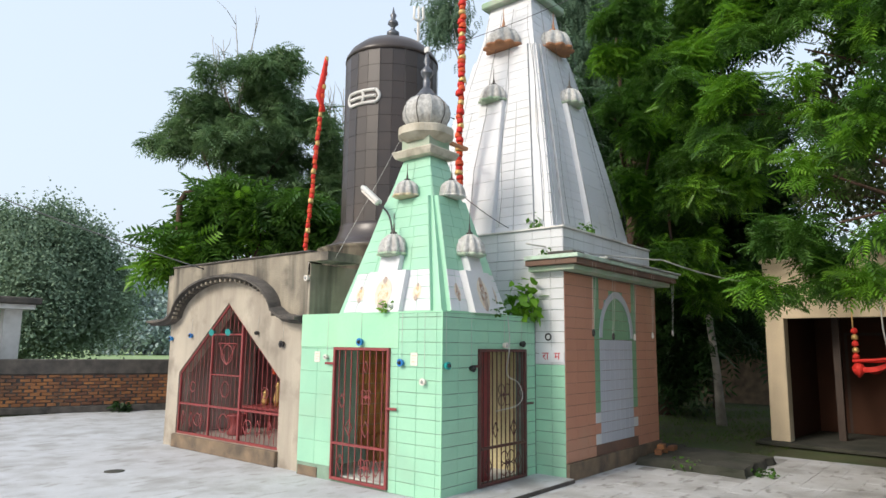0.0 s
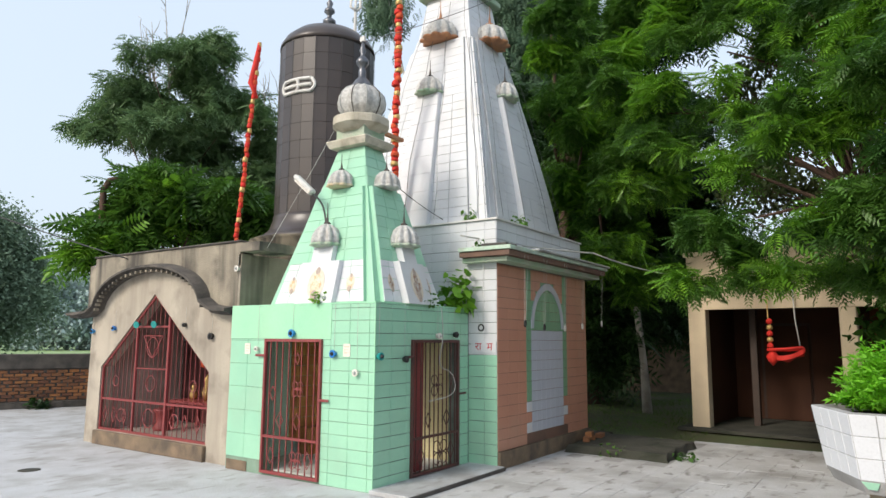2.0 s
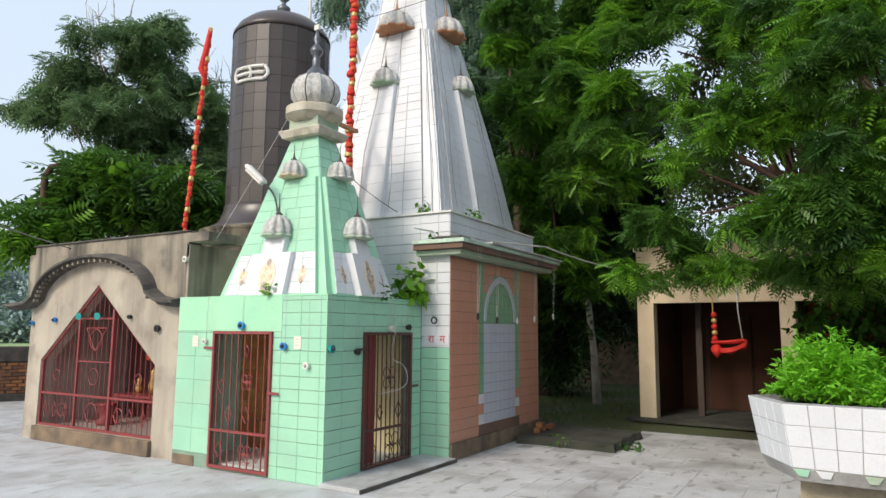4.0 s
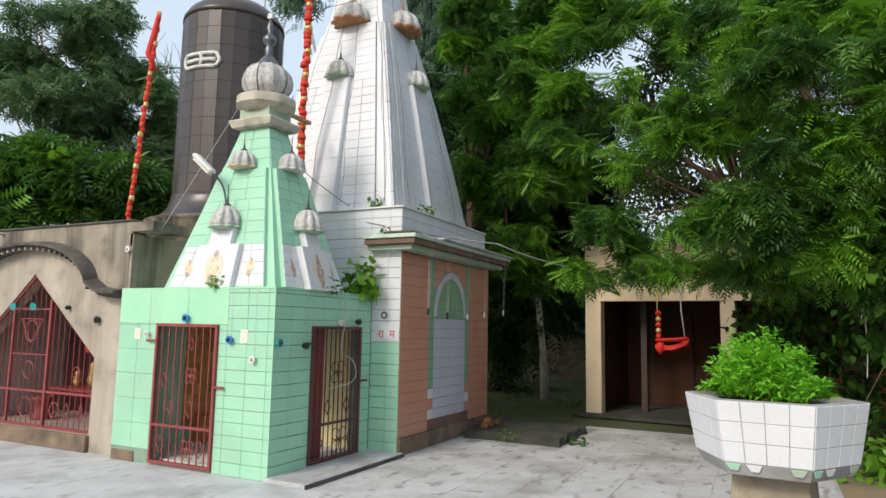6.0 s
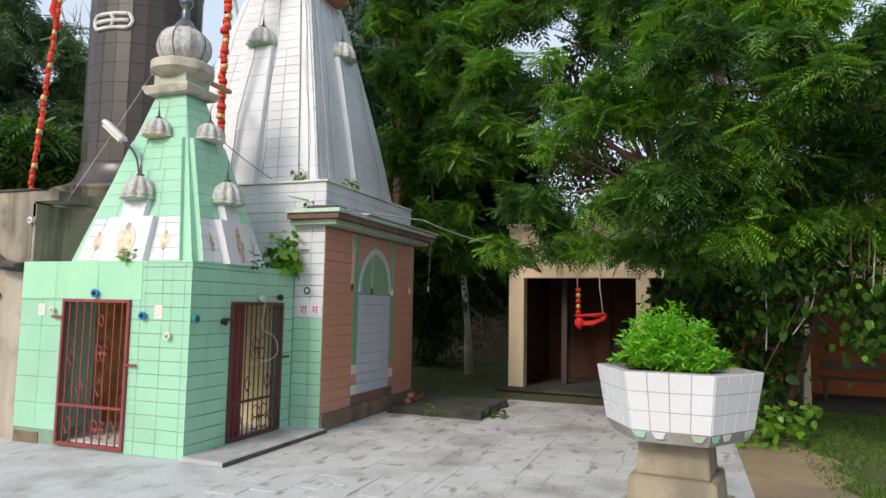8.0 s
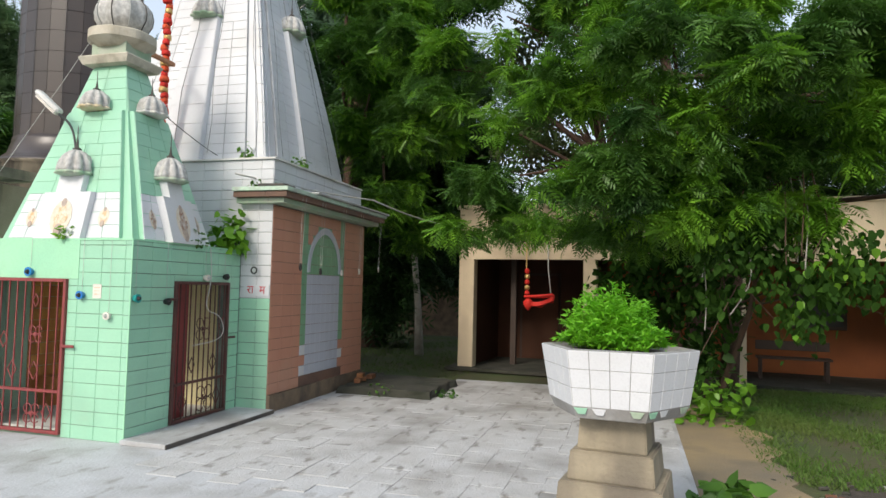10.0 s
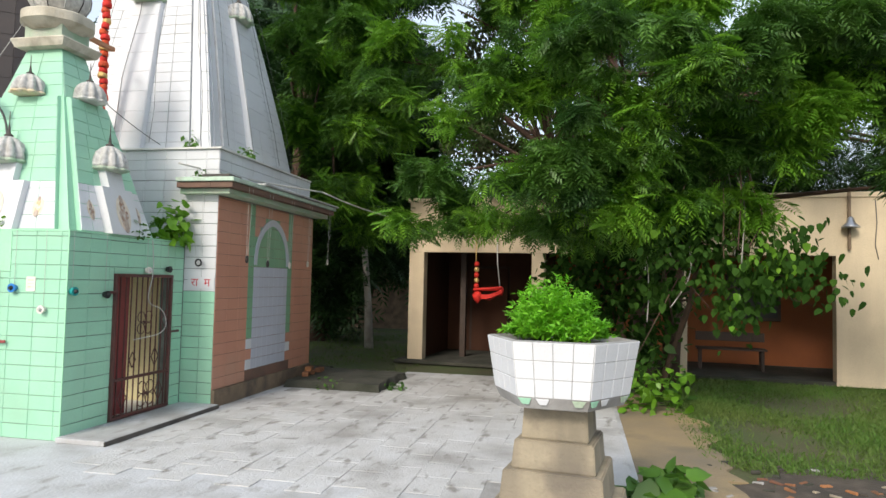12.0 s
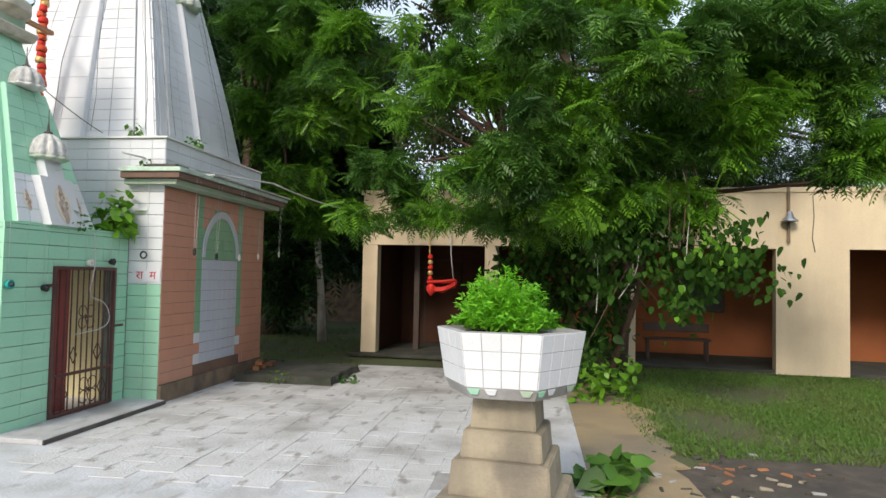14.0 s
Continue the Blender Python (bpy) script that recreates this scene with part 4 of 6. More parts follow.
def gate(name, m, w, h, rail, paint, label, bars, scrolls, diamonds):
    g = thing(name, m.translation, label, "gate")
    fr = 0.035
    for nm, b in (("stile", (0, fr, 0, h)), ("stile", (w - fr, w, 0, h)), ("top_rail", (fr, w - fr, h - fr, h)), ("bottom_rail", (fr, w - fr, 0, fr)), ("mid_rail", (fr, w - fr, rail - 0.015, rail + 0.015))):
        part(nm, a_box(b[0], b[1], -0.02, 0.02, b[2], b[3], m=m, bevel=0.003), paint, g)
    for i in range(1, bars):
        u = w * i / bars
        part("bar", a_box(u - 0.006, u + 0.006, -0.006, 0.006, fr, h - fr, m=m), paint, g)
    for u, v, r in scrolls:
        for du, dv in ((-r, -r), (r, -r), (-r, r), (r, r)):
            part("scroll", tube(bmesh.new(), ring_pts((u + du * 0.75, v + dv * 0.75), r * 0.72, m, 14, 0, 330), 0.006, 5), paint, g)
        part("boss", a_box(u - 0.02, u + 0.02, -0.012, 0.012, v - 0.02, v + 0.02, m=m, bevel=0.005), paint, g)
    for u, v, r in diamonds:
        bm = bmesh.new()
        pts = [m @ Vector(p) for p in ((u - r * 0.6, 0, v), (u, 0, v + r), (u + r * 0.6, 0, v), (u, 0, v - r), (u - r * 0.6, 0, v))]
        part("diamond", tube(bm, pts, 0.007, 5), paint, g)
    for u, v in ((w + 0.06, 0.94 * h / 1.66), (-0.06, 1.45 * h / 1.66)):
        part("bolt", a_box(u - 0.09, u + 0.09, -0.03, -0.012, v - 0.015, v + 0.015, m=m, bevel=0.004), paint, g)
    return g


GA = Matrix.Translation((-0.02, 1.82, 0.03)) @ Matrix.Rotation(radians(-90), 4, 'Z')
gate("metal_gate", GA, 1.01, 1.66, 0.45, M_redpaint, "maroon-painted iron bar gate in the mint-green wall", 9,
     [(0.62, 0.20, 0.07), (0.62, 1.05, 0.06)], [(0.18, 0.22, 0.10), (0.18, 0.98, 0.09), (0.32, 0.66, 0.10), (0.62, 0.66, 0.10), (0.82, 0.22, 0.10), (0.6, 1.42, 0.07)])
GB = Matrix.Translation((0.68, -0.02, 0.06)) @ Matrix.Rotation(0, 4, 'Z')
gate("metal_gate", GB, 1.05, 1.63, 0.44, M_darkgate, "dark brown iron scrollwork gate beside the doorstep", 11,
     [(0.62, 0.22, 0.10), (0.55, 1.06, 0.09)], [(0.2, 0.22, 0.12), (0.86, 0.22, 0.12), (0.76, 0.64, 0.11), (0.35, 0.64, 0.09), (0.93, 1.08, 0.10)])

# pointed gate of the arched shrine
big = thing("pointed_gate", (0.08, 4.5, 0.2), "maroon-painted iron gate with a pointed gabled top", "gate")
GX = 0.14
def gy(y, z):
    return (GX, y, z)
for nm, a, b, r in (("stile", (5.88, 0.22), (5.88, 1.22), 0.022), ("stile", (3.12, 0.22), (3.12, 1.30), 0.024), ("gable_rail", (5.88, 1.22), (AC, 2.34), 0.022), ("gable_rail", (AC, 2.34), (3.12, 1.22), 0.022),
                 ("bottom_rail", (5.88, 0.24), (3.12, 0.24), 0.025), ("mid_rail", (5.88, 0.715), (3.12, 0.715), 0.022), ("door_stile", (4.97, 0.24), (4.97, 1.95), 0.024), ("door_stile", (4.13, 0.24), (4.13, 2.0), 0.03), ("door_rail", (4.97, 1.86), (4.13, 1.86), 0.02), ("door_rail", (4.95, 1.22), (4.15, 1.22), 0.012)):
    part(nm, rod(bmesh.new(), gy(*a), gy(*b), r, n=4), M_redpaint, big)
y = 3.24
while y < 5.85:
    zt = 1.22 + (2.34 - 1.22) * (1 - abs(y - AC) / (5.88 - AC if y > AC else AC - 3.12))
    part("bar", rod(bmesh.new(), gy(y, 0.24), gy(y, zt), 0.006, n=5), M_redpaint, big)
    y += 0.115
I4 = Matrix.Translation((GX, 0, 0)) @ Matrix.Rotation(radians(90), 4, 'Z')
for yy in (3.35, 3.65, 3.95, 5.2, 5.5, 5.75):
    pts = [gy(yy + a, 0.47 + b) for a, b in ((-0.06, 0), (0, 0.12), (0.06, 0), (0, -0.12), (-0.06, 0))]
    part("diamond", tube(bmesh.new(), pts, 0.008, 5), M_redpaint, big)
for yy, zz, r in ((4.55, 0.48, 0.14), (3.9, 0.48, 0.10), (5.3, 0.48, 0.10), (4.55, 1.55, 0.15), (4.55, 1.0, 0.12), (3.5, 1.0, 0.08), (5.5, 1.0, 0.08)):
    part("scroll", tube(bmesh.new(), ring_pts((yy, zz), r, I4), 0.008, 5), M_redpaint, big)
for a, b in (((4.8, 1.72), (4.3, 1.72)), ((4.8, 1.72), (4.55, 1.38)), ((4.3, 1.72), (4.55, 1.38))):
    part("star_bar", rod(bmesh.new(), gy(*a), gy(*b), 0.008, n=5), M_redpaint, big)
part("sill", a_box(0.04, 0.32, 3.08, 5.92, 0.0, 0.215, bevel=0.01), M_sill, big, "stained brick sill")
for yy in (4.87, 4.40):
    h = thing("horn_speaker", (0.05, yy, 1.90), "small teal plastic horn loudspeaker on the gate", "loudspeaker", "horns on the gate")
    bm = bmesh.new()
    rod(bm, (0.10, yy, 1.90), (0.02, yy - 0.02, 1.89), 0.02, 0.055, 14)
    part("horn", bm, M_teal, h)
# things kept inside the arched shrine
scr = thing("altar_screen", (1.7, 4.6, 0.2), "dark maroon stepped altar screen inside the shrine", "altar")
for y0, y1, z1 in ((3.62, 5.95, 1.62), (3.80, 5.75, 1.86), (4.02, 5.55, 2.12), (4.32, 5.2, 2.34)):
    part("screen_step", a_box(1.62 + 0.02 * z1, 1.78, y0, y1, 0.2, z1, bevel=0.008), M_screen, scr)
tb = thing("altar_table", (1.2, 4.5, 0.2), "red-painted low altar table inside the dark shrine", "table")
part("tabletop", a_box(0.9, 1.5, 3.9, 5.2, 0.62, 0.67, bevel=0.01), M_redpaint, tb)
for xx in (0.95, 1.45):
    for yy in (3.96, 5.14):
        part("leg", a_box(xx - 0.025, xx + 0.025, yy - 0.025, yy + 0.025, 0.2, 0.619), M_redpaint, tb)
for yy, hh, r in ((4.2, 0.30, 0.06), (4.6, 0.42, 0.08), (4.95, 0.26, 0.07)):
    solid("brass_vessel", lathe(bmesh.new(), [(r * 0.7, 0), (r, hh * 0.3), (r * 0.5, hh * 0.7), (r * 0.75, hh * 0.8), (r * 0.1, hh)], 16, (1.2, yy, 0.67)), M_gold, "tarnished brass vessel on the altar table", "vessel", "altar vessels")
solid("stool", lathe(bmesh.new(), [(0.14, 0.2), (0.16, 0.24), (0.10, 0.32), (0.13, 0.48), (0.17, 0.52), (0.16, 0.54)], 16, (0.75, 5.1, 0)), M_redpaint, "small red stool behind the iron gate", "stool")
tri = thing("trident", (1.5, 4.45, 0.2), "tall red iron trident standing inside the shrine", "trident")
part("shaft", rod(bmesh.new(), (1.5, 4.45, 0.2), (1.5, 4.45, 1.9), 0.015), M_redpaint, tri)
for dy in (-0.12, 0, 0.12):
    part("prong", tube(bmesh.new(), [(1.5, 4.45, 1.6), (1.5, 4.45 + dy, 1.68), (1.5, 4.45 + dy * 1.1, 1.98)], 0.012), M_redpaint, tri)
solid("garland", tube(bmesh.new(), [(0.4, 3.32, 1.4), (0.4, 3.34, 1.1), (0.4, 3.3, 0.8), (0.4, 3.33, 0.45)], 0.035, 8), M_gold, "golden tinsel garland hanging inside the gate", "garland")
bm = lathe(bmesh.new(), [(0.02, -0.06), (0.05, -0.03), (0.055, 0.02), (0.02, 0.07)], 12, (0.2, 3.36, 1.33))
solid("marigold_bunch", bm, M_orange, "orange marigold bunch on the iron gate", "flowers")

# ---- details of the dark tower ----
N = 24
for i in range(N):
    a0, a1 = 2 * math.pi * i / N, 2 * math.pi * (i + 1) / N
    for j in range(10):
        z0 = 4.0 + 0.34 * j
        r = 0.93
        quad_tile(shaft, *[(LC[0] + r * math.cos(a), LC[1] + r * math.sin(a), z) for a, z in ((a0, z0), (a1, z0), (a1, z0 + 0.34), (a0, z0 + 0.34))], 0.0012, 0.005, M_brownling, "cladding_panel")
def on_shaft(ang, z, r=0.945):
    a = radians(ang)
    return (LC[0] + r * math.cos(a), LC[1] + r * math.sin(a), z)
AV = math.degrees(math.atan2(-4.87 - LC[1], -5.9 - LC[0])) - 37
for dz in (-0.13, 0.0, 0.13):
    part("forehead_mark", tube(bmesh.new(), [on_shaft(AV - 19 + 38 * k / 12, 6.42 + dz * 0.95) for k in range(13)], 0.034, 6), M_white_paint, tower, "white painted forehead mark")
for da in (-19, 0, 19):
    part("forehead_mark", tube(bmesh.new(), [on_shaft(AV + da + (4 if da > 0 else -4 if da < 0 else 3) * math.sin(math.pi * k / 8) , 6.30 + 0.245 * k / 8) for k in range(9)], 0.034, 6), M_white_paint, tower)
for ang in range(0, 360, 30):
    part("light_string", tube(bmesh.new(), [on_shaft(ang + 0.3 * math.sin(k), 3.95 + 3.45 * k / 10, 0.955) for k in range(11)], 0.003, 4), M_wire, tower)
part("trident_pole", rod(bmesh.new(), (LC[0] + 0.1, LC[1] - 0.62, 7.6), (LC[0] + 0.1, LC[1] - 0.62, 8.25), 0.03), M_white_paint, tower, "white trident on the dome")
for d in (-0.1, 0, 0.1):
    part("trident_prong", tube(bmesh.new(), [(LC[0] + 0.1 + d * 0.2, LC[1] - 0.62 + d * 0.3, 8.22), (LC[0] + 0.1 + d * 0.7, LC[1] - 0.62 - d * 0.7, 8.3), (LC[0] + 0.1 + d * 0.6, LC[1] - 0.62 - d * 0.6, 8.55)], 0.028), M_white_paint, tower)

# ---- planter details ----
for i in range(6):
    A0, A1 = radians(60 * i + 30 + PTURN), radians(60 * i + 90 + PTURN)
    def pp(a, s, z):
        return Vector((PC[0] + s * math.cos(a), PC[1] + s * math.sin(a), z))
    for r in range(3):
        za, zb = 0.99 + 0.113 * r, 0.99 + 0.113 * (r + 1)
        sa, sb = 0.435 + 0.06 * (za - 0.985) / 0.345, 0.435 + 0.06 * (zb - 0.985) / 0.345
        for k in range(4):
            q = [pp(A0, s, z).lerp(pp(A1, s, z), f) for s, z, f in ((sa, za, k / 4), (sa, za, (k + 1) / 4), (sb, zb, (k + 1) / 4), (sb, zb, k / 4))]
            quad_tile(bowl, *q, 0.0022, 0.004, M_white)
    if i != 1:
        for k, mt in ((0, M_green), (1, M_white), (3, M_green_dark)):
            q = [pp(A0, s, z).lerp(pp(A1, s, z), f) for s, z, f in ((0.425, 0.945, k / 4 + 0.05), (0.425, 0.945, k / 4 + 0.16), (0.437, 0.985, k / 4 + 0.2), (0.437, 0.985, k / 4))]
            quad_tile(bowl, *q, 0.002, 0.004, mt, "tile_shard")
bm = bmesh.new()
loft(bm, [hexa(0.435, 1.2), hexa(0.44, 1.29), hexa(0.25, 1.31)])
part("soil", bm, M_soil, planter)
rng = np.random.default_rng(12)
herb = thing("bushy_plant", (*PC, 1.3), "dense bright green bushy herb growing in the planter", "plant")
sprigs, aim = [], []
for k in range(230):
    a, e = rng.uniform(0, 2 * math.pi), math.asin(rng.uniform(0.05, 1.0))
    reach = rng.uniform(0.72, 1.12)
    foot = Vector((PC[0] + 0.12 * math.cos(a) * math.cos(e), PC[1] + 0.03 + 0.12 * math.sin(a) * math.cos(e), 1.29))
    tip = Vector((PC[0] + 0.335 * math.cos(a) * math.cos(e) * reach, PC[1] + 0.03 + 0.335 * math.sin(a) * math.cos(e) * reach, 1.33 + 0.37 * math.sin(e) ** 1.2 * reach))
    bend = foot.lerp(tip, 0.55) + Vector((0, 0, 0.04))
    if k < 60:
        part("stem", tube(bmesh.new(), [foot, bend, tip], [0.005, 0.004, 0.002], 5), M_herb, herb)
    for j in range(44):
        f = rng.uniform(0.35, 1.0)
        sprigs.append(np.array(foot.lerp(bend, f / 0.55) if f < 0.55 else bend.lerp(tip, (f - 0.55) / 0.45)) + rng.normal(size=3) * 0.012)
        aim.append(a + rng.normal() * 1.3)
n = len(sprigs)
herb_leaf = (np.array([(0, 0, 0), (0.016, 0.0075, 0.002), (0.042, 0, -0.006), (0.016, -0.0075, 0.002)]), np.array([(0, 1, 2, 3)]))
ob = adopt(new("leaves", scatter_mesh("leaves", herb_leaf, np.array(sprigs), np.array(aim), rng.normal(-0.25, 0.5, n), rng.normal(0, 0.5, n), rng.uniform(0.7, 1.3, n), M_herb)), herb)
ob["kind"] = "stuff"


# ---- trees ----
def boughs(rows):
    """Rounded masses of foliage from (x, y, z, radius, half height) and, where it is thin, its density."""
    return [(*b[:3], b[3], b[3], b[4], b[3] * b[4] * (b[5] if len(b) > 5 else 1.0)) for b in rows]


neem = pinnate(5, 0.20, 0.125)
neem_long = pinnate(7, 0.29, 0.15)
ailanthus = pinnate(6, 0.62, 0.34)
spray = pinnate(4, 0.42, 0.34)
broad_far = clump_leaf(0.30)
heart = (np.array([(0, 0, 0), (0.02, 0.05, 0), (0.08, 0.05, -0.015), (0.15, 0, -0.04), (0.08, -0.05, -0.015), (0.02, -0.05, 0)]), np.array([(0, 1, 2, 3), (0, 3, 4, 5)]))
low_boughs = boughs([(3.5, -3.1, 3.1, 0.5, 0.4), (3.4, -2.7, 2.5, 0.3, 0.2), (3.6, -3.5, 2.5, 0.4, 0.2), (4.8, -2, 5.1, 0.7, 0.8), (5.5, -1.2, 6, 0.5, 0.8), (4, -3.3, 4.3, 0.4, 0.6, 0.4), (3.2, -4.3, 4.5, 0.6, 0.6), (2.2, -5.2, 4.5, 0.6, 0.5)])
front_boughs = boughs([(2.2, -5.1, 3.4, 0.5, 0.5), (2.2, -4.7, 3.1, 0.4, 0.3), (2.7, -4.4, 2.8, 0.5, 0.3), (2.7, -5.2, 2.9, 0.5, 0.4), (2.7, -5.9, 3.4, 0.6, 0.6), (3.1, -6.2, 3, 0.6, 0.5), (2.1, -6.1, 4.3, 0.6, 0.5), (3, -7.1, 3.7, 0.6, 0.5)])
right_boughs = boughs([(2, -6.7, 4.3, 0.6, 0.5), (2.8, -7.7, 3.9, 0.6, 0.5), (2.3, -7.7, 4.6, 0.7, 0.5), (2.6, -8.5, 4.1, 0.5, 0.6), (2.8, -9.1, 3.2, 0.4, 0.5), (2.4, -8.7, 4.6, 0.6, 0.5), (2.9, -7.5, 3.4, 0.4, 0.3)])
top_boughs = boughs([(4.9, -2.6, 6.8, 0.6, 0.7), (4.6, -3.5, 6.5, 0.5, 0.6, 0.8), (4.1, -4.4, 6.1, 0.5, 0.6, 0.8), (3.7, -5.1, 5.6, 0.6, 0.6), (3.1, -5.7, 5.4, 0.5, 0.6), (3.1, -6.3, 5.2, 0.5, 0.6), (4.5, -3.3, 5.3, 0.4, 0.4, 0.3), (4.1, -4.3, 5.1, 0.4, 0.3, 0.3)])
inner_boughs = boughs([(5.0, -7.0, 4.9, 0.9, 0.9), (5.2, -8.6, 5.3, 0.9, 0.9), (5.6, -4.2, 7.0, 0.7, 0.6, 0.25), (5.5, -6.5, 7.0, 1.0, 0.8), (2.8, -5.6, 2.7, 0.5, 0.25), (3.0, -6.6, 2.7, 0.5, 0.3), (3.6, -4.4, 2.55, 0.5, 0.2), (3.4, -5.0, 2.45, 0.5, 0.2), (3.3, -6.0, 2.4, 0.5, 0.25), (3.3, -7.0, 2.6, 0.5, 0.2)])
neem_tree = tree("neem_tree", (6.0, -6.1, 0), 6.2, (0.3, 0.6), low_boughs + front_boughs + right_boughs + top_boughs + inner_boughs,
    4700, 8, neem, M_leaf, 3, "large bright green neem tree spreading over the yard", M_bark, 0.2, spread=0.07, limbs=30, young=M_leaf_young, share=0.27, young_leaf=neem_long, clump=(0.18, 0.36))
part("trunk", tube(bmesh.new(), [(6.2, -6.6, -0.1), (6.1, -6.7, 2.2), (5.6, -7.2, 4.5), (5.2, -7.6, 6.0)], [0.16, 0.13, 0.1, 0.04], 9), M_bark, neem_tree)
tree("neem_tree", (8.6, 1.6, 0), 7.6, (-0.4, -0.6), boughs([(7.0, 0.5, 8.4, 0.7, 1.0), (7.3, -0.1, 6.8, 1.0, 1.1), (7.1, 0.4, 5.4, 0.7, 0.8), (6.5, 0.5, 6.5, 0.4, 0.7), (7.3, -0.2, 4.2, 0.7, 0.7), (8.5, -0.7, 8.4, 1.2, 1.2), (6.5, -1.0, 5.1, 0.8, 0.9), (6.3, -0.4, 3.3, 0.5, 0.4), (7.5, -0.7, 3.0, 0.6, 0.5)]),
    3400, 8, neem, M_leaf, 4, "tall green neem tree behind the temple", M_bark, 0.24, spread=0.09, limbs=14, young=M_leaf_young, share=0.25, young_leaf=neem_long, clump=(0.2, 0.4))
# added tree: its canopy deepens the shade over the rear yard
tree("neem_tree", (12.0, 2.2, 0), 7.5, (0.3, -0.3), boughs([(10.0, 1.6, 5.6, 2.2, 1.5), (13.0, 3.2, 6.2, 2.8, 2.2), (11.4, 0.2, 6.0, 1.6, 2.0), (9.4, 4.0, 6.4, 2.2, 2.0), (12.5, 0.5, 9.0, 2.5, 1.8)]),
    2600, 8, spray, M_leaf_dark, 14, "added dense neem tree with shade-dark leaves, keeping light off the rear yard", M_bark, 0.24, spread=0.2, limbs=12)
# dark leaf copy gives shaded depth behind the front crown
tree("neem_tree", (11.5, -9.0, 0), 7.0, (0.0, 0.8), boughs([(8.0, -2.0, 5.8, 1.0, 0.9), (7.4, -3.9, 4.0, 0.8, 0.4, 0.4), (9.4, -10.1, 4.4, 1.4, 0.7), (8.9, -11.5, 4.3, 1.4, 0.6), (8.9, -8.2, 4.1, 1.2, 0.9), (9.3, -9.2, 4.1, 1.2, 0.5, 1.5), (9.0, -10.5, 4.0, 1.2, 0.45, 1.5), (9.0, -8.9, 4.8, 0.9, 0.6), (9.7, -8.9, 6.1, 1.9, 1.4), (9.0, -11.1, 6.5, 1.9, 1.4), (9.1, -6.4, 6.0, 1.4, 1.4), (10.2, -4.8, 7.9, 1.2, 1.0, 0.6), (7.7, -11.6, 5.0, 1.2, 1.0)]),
    1900, 8, neem, M_leaf_dark, 5, "neem tree rising over the verandah roof, shade put into its dark leaves", M_bark, 0.26, spread=0.16, limbs=14)
tree("thin_leaved_tree", (6.0, -5.7, 0), 4.9, (0.4, 1.3), boughs([(6.6, -3.0, 4.5, 0.7, 0.6), (6.5, -3.6, 4.3, 0.7, 0.6), (6.4, -3.9, 5.4, 0.8, 0.7), (6.2, -3.2, 5.9, 0.7, 0.7), (6.0, -4.6, 5.9, 0.8, 0.7), (6.2, -3.6, 7.0, 0.8, 0.7), (5.8, -5.2, 4.9, 0.7, 0.6), (6.0, -5.4, 6.8, 0.8, 0.7)]),
    2100, 8, clump_leaf(0.075), M_leaf_thin, 16, "thin-leaved tree of fine twigs with sky showing through", M_bark, 0.10, spread=0.14, size=(0.7, 1.4), limbs=40, droop=0.8)
tree("broadleaf_tree", (6.9, 13.4, 0), 9.0, (-0.4, 0.1), boughs([(6.6, 13.2, 10.3, 1.3, 1.3), (5.6, 13.9, 9.6, 1.1, 1.1), (4.3, 14.6, 8.3, 0.8, 0.7), (7.4, 12.7, 8.4, 1.3, 1.5), (6.1, 13.6, 7.9, 1.5, 0.9), (8.2, 12.0, 7.0, 0.9, 1.1), (6.9, 13.0, 6.7, 1.3, 0.8)]),
    1250, 7, pinnate(5, 0.40, 0.26), M_leaf_mid, 6, "broadleaf tree behind the dark tower, its green lightened for haze", M_bark, 0.16, spread=0.12, limbs=12)
tree("ailanthus_tree", (3.6, 9.6, 0), 4.6, (0.1, -0.2), boughs([(3.0, 9.6, 5.3, 0.7, 0.7), (2.3, 10.0, 4.3, 0.8, 0.5), (3.6, 9.3, 4.9, 1.0, 0.8), (4.5, 8.6, 4.7, 0.9, 0.7), (2.0, 10.2, 3.7, 0.6, 0.3), (5.0, 8.2, 4.3, 0.6, 0.6)]),
    330, 7, ailanthus, M_leaf, 7, "bright green feathery-leaved tree behind the arched shrine", M_bark, 0.12, spread=0.10, limbs=10, young=M_leaf_young, share=0.2)
tree("eucalyptus_tree", (15.0, 10.0, 0), 13.0, (0.5, 0.5), boughs([(19.0, 7.9, 15.3, 1.0, 1.4), (19.3, 7.4, 12.7, 0.8, 1.4), (18.7, 8.6, 16.5, 1.1, 1.0), (15.7, 12.9, 16.4, 0.5, 1.0), (19.5, 6.9, 16.3, 1.0, 1.2)]),
    700, 7, spray, M_leaf_euc, 8, "tall hazy eucalyptus with drooping grey-green leaves", M_bark_pale, 0.2, spread=0.5, droop=1.2, limbs=10)
# gap behind the temple filled with leaves coloured dark as its shade
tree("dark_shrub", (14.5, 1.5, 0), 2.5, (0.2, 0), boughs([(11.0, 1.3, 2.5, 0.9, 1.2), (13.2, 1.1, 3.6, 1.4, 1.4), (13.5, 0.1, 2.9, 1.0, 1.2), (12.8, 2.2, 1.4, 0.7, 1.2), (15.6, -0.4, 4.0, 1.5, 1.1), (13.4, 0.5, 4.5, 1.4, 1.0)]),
    1700, 7, spray, M_leaf_dark, 9, "dense undergrowth behind the yard, shade put into its dark leaves", M_bark, 0.12, spread=0.4, limbs=8)
